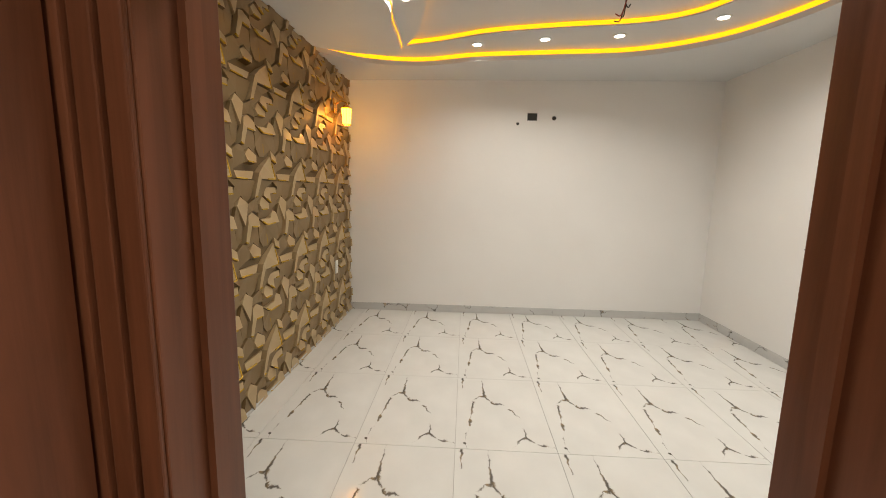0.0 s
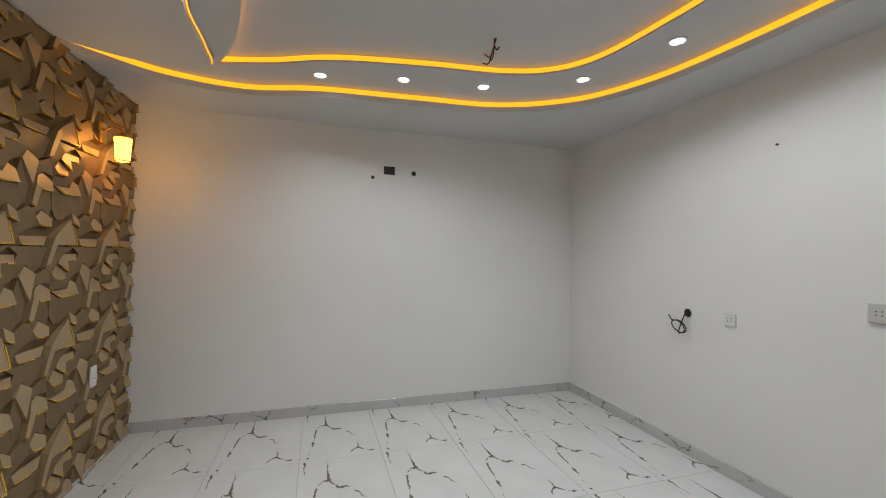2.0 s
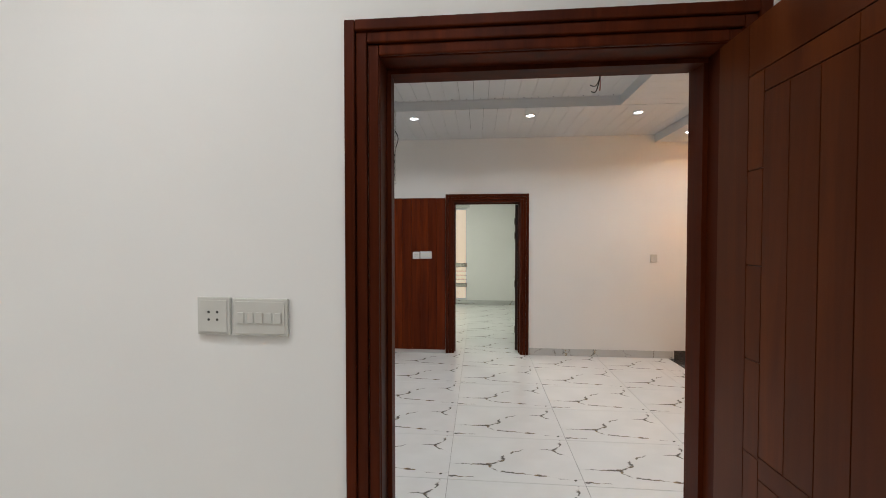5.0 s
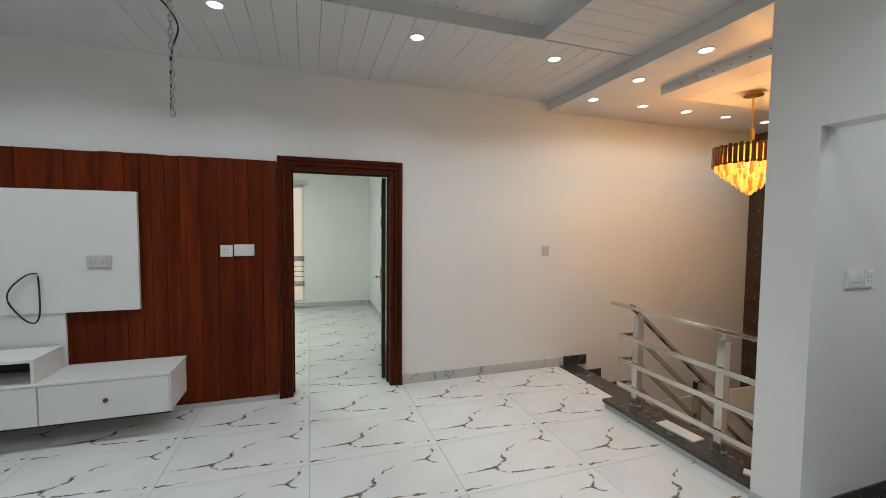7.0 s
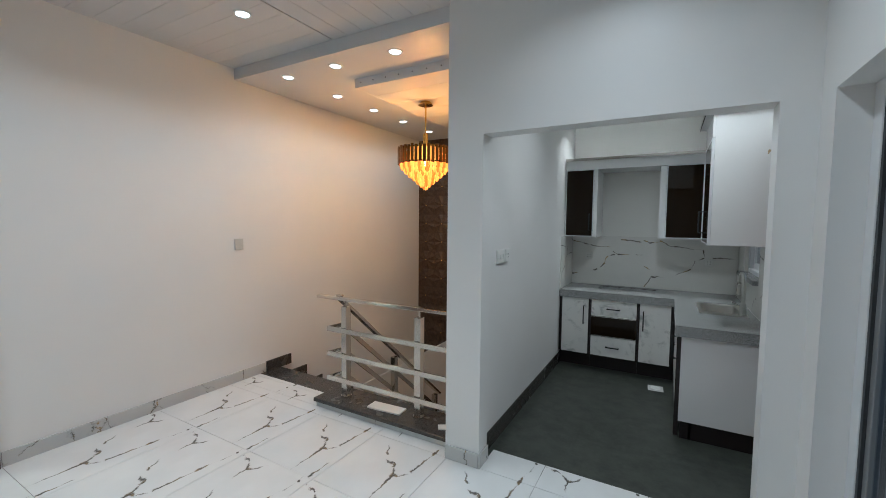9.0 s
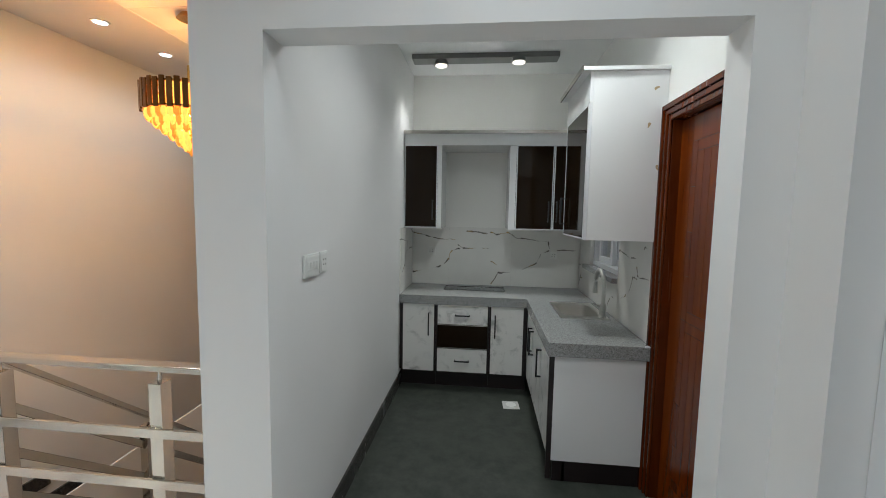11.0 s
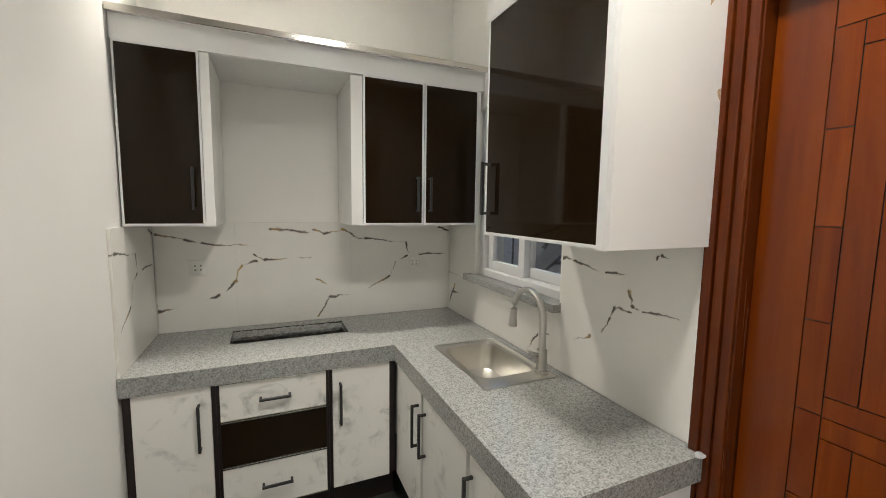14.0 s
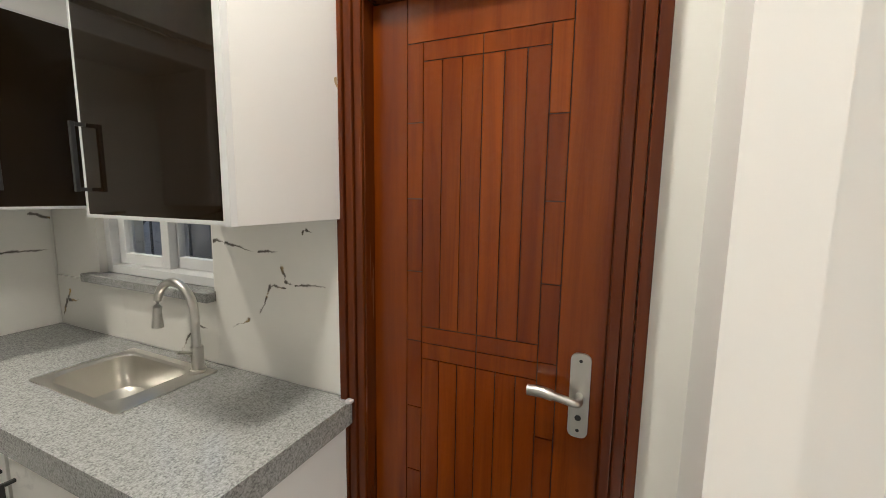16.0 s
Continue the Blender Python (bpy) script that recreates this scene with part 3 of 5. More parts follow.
structure("ceiling_lounge", lc, M_PLANK, "white plank ceiling with a raised tray")
structure("ceiling_lounge_void", box(3.66, LX1, -1.42, 5.4, ZT + 0.02, ZT + 0.06), M_DARK)
sc = bmesh.new()
bm_box(sc, 5.56, LX1, -4.6, -1.425, ZS, TOP)
structure("ceiling_stair", sc, M_PLANK, "white lowered soffit over the stair")
sd = bmesh.new()
planks_along_x(sd, 5.56, 6.88, -4.3, -1.95, 2.77, 0.3)
bm_box(sd, 5.56, 6.88, -1.952, -1.94, 2.77, ZS)
bm_box(sd, 6.882, 6.894, -4.3, -1.94, 2.77, ZS)
structure("ceiling_stair_panel", sd, M_PLANK)
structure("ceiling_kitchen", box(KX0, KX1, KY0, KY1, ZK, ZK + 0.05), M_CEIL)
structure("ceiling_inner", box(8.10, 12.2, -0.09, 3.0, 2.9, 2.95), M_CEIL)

# small screw heads in the tray and along the soffit
sh = bmesh.new()
for k in range(30):
    bm_rod(sh, (TX1 - 0.03, TY0 + 0.08 + k * 0.15, ZT - 0.002), (TX1 - 0.03, TY0 + 0.08 + k * 0.15, ZT + 0.004), 0.006, 6)
for k in range(9):
    bm_rod(sh, (5.7 + k * 0.14, -1.938, 2.81), (5.7 + k * 0.14, -1.932, 2.81), 0.005, 6)
tagged(structure("ceiling_screws", sh, M_DARK), kind="structure")


def make_spot(x, y, z):
    s = thing("spot_light", "round white recessed ceiling spot, lit", "spot light", pose(x, y, z), "recessed ceiling spots")
    rim = bmesh.new()
    prof = [(0.042, -0.003), (0.046, -0.008), (0.058, -0.006), (0.060, 0.0)]
    rings = [[rim.verts.new((r * math.cos(a), r * math.sin(a), h)) for a in (2 * math.pi * k / 24 for k in range(24))] for r, h in prof]
    for p, q in zip(rings, rings[1:]):
        for k in range(24):
            rim.faces.new((p[k], p[(k + 1) % 24], q[(k + 1) % 24], q[k]))
    part("rim", rim, M_PLASTIC, s, "", True)
    lens = bmesh.new()
    bmesh.ops.create_circle(lens, cap_ends=True, segments=24, radius=0.042, matrix=pose(0, 0, -0.003))
    part("lens", lens, M_SPOT, s, "glowing white lens")
    return s


SPOT_PLACES = [(x, y, Z2) for x, y in BED_SPOTS] + [(x, y, ZL) for x, y in LOUNGE_SPOTS] + [(x, y, ZS) for x, y in STAIR_SPOTS]
first = make_spot(*SPOT_PLACES[0])
for p in SPOT_PLACES[1:]:
    copy_thing(first, pose(*p))


def round_fixture(x, y, z, r):
    s = thing("ceiling_light", "round white surface ceiling light, added out of view, lit", "ceiling light", pose(x, y, z))
    part("base", rod((0, 0, -0.03), (0, 0, 0), r, 32), M_PLASTIC, s)
    part("diffuser", rod((0, 0, -0.036), (0, 0, -0.0305), r * 0.9, 32), M_SPOT, s)


# unseen fixtures, added to carry the assumed kitchen and inner room lamps
round_fixture(4.38, -2.08, ZK, 0.16)
round_fixture(10.0, 2.3, 2.9, 0.16)
# fixture of the added lobby lamp
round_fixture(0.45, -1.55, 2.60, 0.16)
bar = thing("spotlight_bar", "dark grey ceiling bar with two round spot heads", "ceiling light", pose(0, 0, ZK))
part("bar", box(4.06, 5.28, -3.70, -3.56, -0.042, -0.001, bevel=0.004), M_BAR, bar)
for x, y in KITCHEN_HEADS:
    h = part("spot_head", rod((x, y, -0.083), (x, y, -0.0425), 0.062, 28, 0.05), M_BAR, bar, "", True)
    part("lens", rod((x, y, -0.087), (x, y, -0.0835), 0.052, 28), M_LENS, h, "pale round lens")


# ---- doors ----
def stepped_frame(name, m, w, h, depth, material, label, sides=(1, -1), casing=0.11):
    """Lining and moulded casing of a doorway. Local x along the wall, y through it, from the opening's left foot; w, h clear."""
    d = thing(name, label, "door frame", m)
    t = 0.035
    part("jamb", box(-t, 0, 0, depth, 0, h + t, bevel=0.003), material, d)
    part("jamb", box(w, w + t, 0, depth, 0, h + t, bevel=0.003), material, d)
    part("head", box(0, w, 0.0005, depth - 0.0005, h, h + t, bevel=0.003), material, d)
    mid = depth * 0.55
    part("stop", box(0.0005, 0.014, mid - 0.02, mid + 0.02, 0, h - 0.0145), material, d)
    part("stop", box(w - 0.014, w - 0.0005, mid - 0.02, mid + 0.02, 0, h - 0.0145), material, d)
    part("stop", box(0.0005, w - 0.0005, mid - 0.02, mid + 0.02, h - 0.014, h - 0.0005), material, d)
    for s in sides:
        y0 = -0.001 if s == 1 else depth + 0.001
        for k in range(3):
            a, b = casing * k / 3, casing * (k + 1) / 3
            th = (0.012, 0.02, 0.028)[k]
            ya, yb = (y0 - th, y0) if s == 1 else (y0, y0 + th)
            part("casing", box(-b, -a - 0.002, ya, yb, 0, h + b, bevel=0.004), material, d)
            part("casing", box(w + a + 0.002, w + b, ya, yb, 0, h + b, bevel=0.004), material, d)
            part("casing", box(-a - 0.0015, w + a + 0.0015, ya, yb, h + a + 0.002, h + b, bevel=0.004), material, d)
    return d


def lever(bm_parent, x, z, y, s, flip):
    """A lever handle on its long plate; s is the side it faces, flip turns the lever."""
    plate = bmesh.new()
    bm_box(plate, x - 0.025, x + 0.025, min(y, y + s * 0.008), max(y, y + s * 0.008), z - 0.115, z + 0.115)
    up = [e for e in plate.edges if abs(e.verts[0].co.y - e.verts[1].co.y) > 0.004]
    bmesh.ops.bevel(plate, geom=up, offset=0.018, segments=4, profile=0.5, affect="EDGES")
    p = part("handle_plate", plate, M_BRUSH, bm_parent, "brushed steel handle plate", True)
    part("lever", tube(curve_pts([(x, y + s * 0.008, z + 0.0), (x, y + s * 0.05, z), (x + flip * 0.035, y + s * 0.055, z + 0.006), (x + flip * 0.085, y + s * 0.055, z + 0.014), (x + flip * 0.125, y + s * 0.052, z + 0.012)], 5), 0.0105, 12), M_BRUSH, p, "", True)
    part("grip", tube(curve_pts([(x + flip * 0.06, y + s * 0.055, z + 0.010), (x + flip * 0.085, y + s * 0.055, z + 0.014), (x + flip * 0.125, y + s * 0.052, z + 0.012)], 5), 0.0145, 14), M_BRUSH, p, "", True)
    for dz in (-0.095, 0.095):
        part("screw", rod((x, y + s * 0.0075, z + dz), (x, y + s * 0.0092, z + dz), 0.0045, 10), M_BLACK, p)
    part("keyhole", rod((x, y + s * 0.0075, z - 0.06), (x, y + s * 0.0095, z - 0.06), 0.008, 12), M_BLACK, p)


def panel_leaf(name, m, w, h, material, label, handle_x, flip, group="", hinge_y=0.044):
    """A plank-panelled timber leaf 40 mm thick. Local x along the leaf from the hinge, y its thickness."""
    d = thing(name, label, "door", m, group)
    part("core", box(0.001, w - 0.001, 0.005, 0.035, 0.002, h - 0.001), M_GROOVE, d)
    st, tr, br = 0.115, 0.12, 0.16
    g = 0.0014
    bw = 0.051

    def both(name_, x0, x1, z0, z1):
        for ya, yb in ((0.0, 0.0052), (0.0348, 0.04)):
            part(name_, box(x0 + g, x1 - g, ya, yb, z0 + g, z1 - g), material, d)

    both("stile", -g, st, -g, h + g)
    both("stile", w - st, w + g, -g, h + g)
    both("rail", st, w - st, h - tr, h + g)
    both("rail", st, w - st, -g, br)
    x0, x1, z0, z1 = st, w - st, br, h - tr
    xm = (x0 + x1) / 2
    for a, b in ((x0, xm), (xm, x1)):
        both("border", a + bw * (a == x0), b - bw * (b == x1), z1 - bw, z1)
        both("border", a, b, z0, z0 + bw)
    for xa in (x0, x1 - bw):
        cuts = [z0 + bw] + [h - 0.336 - 0.2165 * k for k in range(8) if h - 0.336 - 0.2165 * k > z0 + bw + 0.02][::-1] + [z1]
        for a, b in zip(cuts, cuts[1:]):
            both("border", xa, xa + bw, a, b)
    px0, px1 = x0 + bw, x1 - bw
    zr = 0.977
    for a, b in ((px0, xm), (xm, px1)):
        both("cross_rail", a, b, zr, zr + 0.05)
        both("cross_rail", a, b, zr + 0.05, zr + 0.10)
    for k in range(6):
        a, b = px0 + (px1 - px0) * k / 6, px0 + (px1 - px0) * (k + 1) / 6
        both("plank", a, b, z0 + bw, zr)
        both("plank", a, b, zr + 0.10, z1 - bw)
    for y, s in ((0.0, -1), (0.04, 1)):
        lever(d, handle_x, 0.96, y, s, flip)
    for z in (0.3, 0.94, 1.62, 1.82):
        part("hinge", rod((-0.004, hinge_y, z - 0.05), (-0.004, hinge_y, z + 0.05), 0.008, 10), M_STEEL, d, "", True)
    return d


# bedroom to lounge: wall from x 3.48 to 3.80; local x runs along -y, local y along +x
stepped_frame("door_frame", pose(BX1, 1.15, 0, 0, 0, -90), 0.915, 2.078, 0.18, M_DOORW, "dark red-brown moulded wooden door frame", casing=0.095)
panel_leaf("door_2", pose(3.474, 0.254, 0.008, 0, 0, 180), 0.775, 2.055, M_LEAF, "open dark brown plank-panelled wooden bedroom door", 0.715, -1)
# lounge to inner room
stepped_frame("door_frame", pose(LX1, 1.215, 0, 0, 0, -90), 0.90, 2.08, 0.20, M_DOORW, "dark red-brown wooden door frame beside the panelled wall", casing=0.115)
panel_leaf("door_3", pose(8.09, 0.325, 0.008, 0, 0, -9), 0.86, 2.06, M_LEAF, "open dark brown wooden door to the inner room", 0.80, -1)
# kitchen side door, shut
stepped_frame("door_frame", pose(KX0, -1.60, 0, 0, 0, 90) @ pose(-0.69, 0, 0), 0.69, 2.03, 0.20, M_KFRAME, "glossy reddish-brown wooden frame of the kitchen side door", casing=0.085)
panel_leaf("door_4", pose(3.655, -2.287, 0.008, 0, 0, 90), 0.684, 2.015, M_KDOOR, "closed glossy reddish-brown plank-panelled door beside the worktop", 0.63, -1)
# terrace to bedroom
stepped_frame("door_frame", pose(-0.035, BY0 + 0.02, 0, 0, 0, 0) @ pose(0, -0.22, 0), 1.08, 2.065, 0.205, M_ENTRY, "dark brown moulded wooden frame of the terrace door", (1,), 0.11)
panel_leaf("door_1", pose(-0.16, -0.165, 0.008, 0, 0, -96), 1.05, 2.05, M_ENTRY, "open dark brown wooden terrace door", 0.98, -1, "", -0.004)


# ---- wall plates, sockets and switches ----
def wall_plate(m, w, h, kind, label, material=None):
    """A plate on a wall; local x along the wall, y out of it, centred at its middle."""
    s = thing("switch" if kind == "switch" else "socket", label, "switch" if kind == "switch" else "socket", m, "wall switches and sockets")
    mt = material or M_PLASTIC
    part("plate", box(-w / 2, w / 2, 0.0, 0.011, -h / 2, h / 2, bevel=0.003), mt, s)
    part("insert", box(-w / 2 + 0.008, w / 2 - 0.008, 0.011, 0.0135, -h / 2 + 0.008, h / 2 - 0.008, bevel=0.001), mt, s)
    if kind == "switch":
        n = max(1, round((w - 0.02) / 0.032))
        for k in range(n):
            x = -w / 2 + 0.012 + (w - 0.024) * (k + 0.5) / n
            part("rocker", box(x - 0.010, x + 0.010, 0.0135, 0.0175, -0.016, 0.016, bevel=0.0015), mt, s)
    else:
        n = max(1, round(w / 0.09))
        for k in range(n):
            x = -w / 2 + w * (k + 0.5) / n
            for dx, dz in ((-0.013, -0.01), (0.013, -0.01), (-0.013, 0.012), (0.013, 0.012)):
                part("pin_hole", rod((x + dx, 0.0137, dz), (x + dx, 0.0142, dz), 0.0040, 8), M_SLOT, s)
    return s


# local axes: plates facing -x use rz=90, +x use -90, +y use 0, -y use 180
wall_plate(pose(BX1 - 0.001, 1.645, 1.347, 0, 0, 90), 0.10, 0.11, "socket", "pale grey square socket plate on the bedroom wall", M_PLATE)
wall_plate(pose(BX1 - 0.001, 1.503, 1.344, 0, 0, 90), 0.165, 0.11, "switch", "pale grey bedroom switch plate with a row of rockers", M_PLATE)
wall_plate(pose(BX1 - 0.001, 2.487, 1.178, 0, 0, 90), 0.085, 0.095, "socket", "white single socket on the bedroom wall")
wall_plate(pose(-1.055, 3.83, 0.70, 0, 0, -90), 0.08, 0.15, "socket", "white upright socket on the carved panel wall")
wall_plate(pose(LX1 - 0.027, 1.738, 1.356, 0, 0, 90), 0.095, 0.10, "socket", "white socket plate on the red wooden panelling")
wall_plate(pose(LX1 - 0.027, 1.600, 1.361, 0, 0, 90), 0.16, 0.10, "switch", "white switch plate on the red wooden panelling")
wall_plate(pose(LX1 - 0.001, -1.428, 1.324, 0, 0, 90), 0.085, 0.105, "switch", "small beige switch on the lounge wall", M_PLATE)
wall_plate(pose(7.829, 2.62, 1.282, 0, 0, 90), 0.155, 0.10, "socket", "pale grey socket plate on the white media board", M_PLATE)
wall_plate(pose(KX1 - 0.001, -1.822, 1.313, 0, 0, 90), 0.078, 0.095, "socket", "white socket plate on the kitchen wall")
wall_plate(pose(KX1 - 0.001, -1.70, 1.313, 0, 0, 90), 0.14, 0.095, "switch", "white switch plate on the kitchen wall")
wall_plate(pose(5.157, KY0 + 0.011, 1.167, 0, 0, 0), 0.082, 0.082, "socket", "white socket on the marble backsplash")
wall_plate(pose(3.957, KY0 + 0.011, 1.147, 0, 0, 0), 0.064, 0.072, "socket", "white socket in the corner of the marble backsplash")
wall_plate(pose(9.6, -0.089, 1.35, 0, 0, 0), 0.09, 0.09, "switch", "small white switch on the inner room wall")


# ---- bedroom wall fittings ----
def wall_hole(m, w, h, round_, label):
    s = thing("wall_hole", label, "wall hole", m, "service holes in the bedroom wall")
    if round_:
        part("cavity", rod((0, 0.0005, 0), (0, 0.004, 0), w / 2, 20), M_DARK, s)
        rim = bmesh.new()
        bm_tube(rim, [(w / 2 * math.cos(a), 0.004, w / 2 * math.sin(a)) for a in (2 * math.pi * k / 20 for k in range(21))], 0.004, 6)
        part("rim", rim, M_PLASTICG, s, "rough grey rim")
    else:
        part("cavity", box(-w / 2, w / 2, 0.0005, 0.004, -h / 2, h / 2), M_DARK, s)
        for x0, x1, z0, z1 in ((-w / 2 - 0.006, -w / 2, -h / 2, h / 2), (w / 2, w / 2 + 0.006, -h / 2, h / 2), (-w / 2 - 0.006, w / 2 + 0.006, h / 2, h / 2 + 0.006), (-w / 2 - 0.006, w / 2 + 0.006, -h / 2 - 0.006, -h / 2)):
            part("rim", box(x0, x1, 0, 0.006, z0, z1, bevel=0.001), M_PLASTICG, s)
    return s


wall_hole(pose(1.22, BY1 - 0.001, 2.518, 0, 0, 180), 0.115, 0.085, False, "black rectangular service hole in the white wall")
wall_hole(pose(1.486, BY1 - 0.001, 2.505, 0, 0, 180), 0.055, 0, True, "small round pipe hole in the white wall")
wall_hole(pose(1.045, BY1 - 0.001, 2.435, 0, 0, 180), 0.04, 0, True, "small round plastered hole in the white wall")
wall_hole(pose(BX1 - 0.001, 2.85, 1.178, 0, 0, 90), 0.075, 0, True, "round conduit hole in the white wall")
coil = thing("cable_coil", "coil of black cable hanging from a wall hole", "cable", pose(BX1 - 0.02, 2.90, 1.06, 0, 0, 90))
turns = [(0.066 * math.cos(a) * (1 + 0.02 * math.sin(2.3 * a)), 0.012 + 0.003 * a, 0.046 * math.sin(a) + 0.018 * math.cos(a)) for a in (0.6 + 2 * math.pi * k / 16 for k in range(27))]
loop = [(0.115, 0.012, 0.085), (0.095, 0.012, 0.05)] + turns + [(-0.055, 0.05, 0.06), (-0.05, 0.022, 0.10), (-0.05, -0.012, 0.118)]
part("cable", tube(curve_pts(loop, 2), 0.005, 6), M_RUBBER, coil, "", True)
stud = thing("wall_nail", "tiny dark nail in the white wall", "nail", None)
part("nail", rod((BX1 - 0.012, 2.171, 2.42), (BX1 + 0.001, 2.171, 2.42), 0.007, 8), M_BLACK, stud)


def ceiling_wire(x, y, z, seed, label):
    rng = random.Random(seed)
    w = thing("ceiling_wire", label, "wire", pose(x, y, z))
    for k in range(3):
        a = rng.uniform(0, 6.28)
        pts = [(0.006 * k, 0, 0.0), (0.01 * math.cos(a), 0.01 * math.sin(a), -0.07), (0.04 * math.cos(a), 0.04 * math.sin(a), -0.12 - 0.02 * k), (0.085 * math.cos(a), 0.085 * math.sin(a), -0.11 - 0.02 * k)]
        part("wire", tube(curve_pts(pts, 4), 0.0045, 6), (M_RUBBER, mat("red_wire", (0.25, 0.04, 0.02), 0.5), M_RUBBER)[k], w, "", True)
    part("hook", tube(curve_pts([(0, 0, 0), (0.0, 0.0, -0.05), (0.02, 0, -0.075), (0.035, 0, -0.05)], 4), 0.005, 6), M_BLACK, w, "", True)


ceiling_wire(1.62, 2.72, Z3, 3, "bare twisted wires and hook hanging from the bedroom ceiling")
ceiling_wire(6.05, -0.19, ZT, 8, "bare black wires hanging from the lounge ceiling tray")

# hanging chain with a lamp cable
chain = thing("hanging_chain", "thin metal chain with a black cable hanging from the lounge ceiling", "chain", pose(6.62, 1.77, 0))
for k in range(22):
    zc = 2.945 - k * 0.036
    lk = bmesh.new()
    pts = [(0.011 * math.cos(a), 0.0, zc + 0.022 * math.sin(a)) for a in (2 * math.pi * j / 10 for j in range(11))]
    if k % 2:
        pts = [(p[1], p[0], p[2]) for p in pts]
    bm_tube(lk, pts, 0.0045, 5)
    part("chain_link", lk, M_BRUSH, chain)
part("cable", tube(curve_pts([(-0.05, 0.22, 2.95), (-0.02, 0.10, 2.82), (0.0, 0.02, 2.76), (0.02, -0.03, 2.66), (0.0, 0.0, 2.5), (0.01, 0.01, 2.2)], 6), 0.005, 6), M_RUBBER, chain, "", True)

# wall lamp in the bedroom corner
wl = thing("wall_lamp", "glowing amber glass wall lantern on a brass arm", "wall lamp", pose(-1.055, 3.87, 2.405) @ Matrix.Scale(1.1, 4))
part("back_plate", box(0.0, 0.015, -0.04, 0.04, 0.02, 0.16, bevel=0.004), M_GOLD, wl)
part("arm", tube(curve_pts([(0.015, 0, 0.11), (0.07, 0, 0.14), (0.125, 0, 0.12), (0.125, 0, 0.085)], 5), 0.008, 8), M_GOLD, wl, "", True)
part("cap", rod((0.125, 0, 0.065), (0.125, 0, 0.10), 0.055, 20, 0.02), M_GOLD, wl, "", True)
shade = bmesh.new()
for k in range(10):
    a = 2 * math.pi * k / 10
    b = 2 * math.pi * (k + 0.92) / 10
    vs = [shade.verts.new((0.125 + r * math.cos(t), r * math.sin(t), z)) for t, r, z in ((a, 0.042, -0.09), (b, 0.042, -0.09), (b, 0.052, 0.062), (a, 0.052, 0.062))]
    shade.faces.new(vs)
sh_ob = part("shade", shade, M_AMBER, wl, "glowing amber glass shade")
sh_ob.visible_shadow = False
part("rim", tube([(0.125 + 0.044 * math.cos(2 * math.pi * k / 16), 0.044 * math.sin(2 * math.pi * k / 16), -0.092) for k in range(17)], 0.004, 6), M_GOLD, wl)

# ---- carved panel wall of the bedroom ----
CELLU, CELLV = 0.594, 0.667
CU0, CV0 = 2.238, 1.536
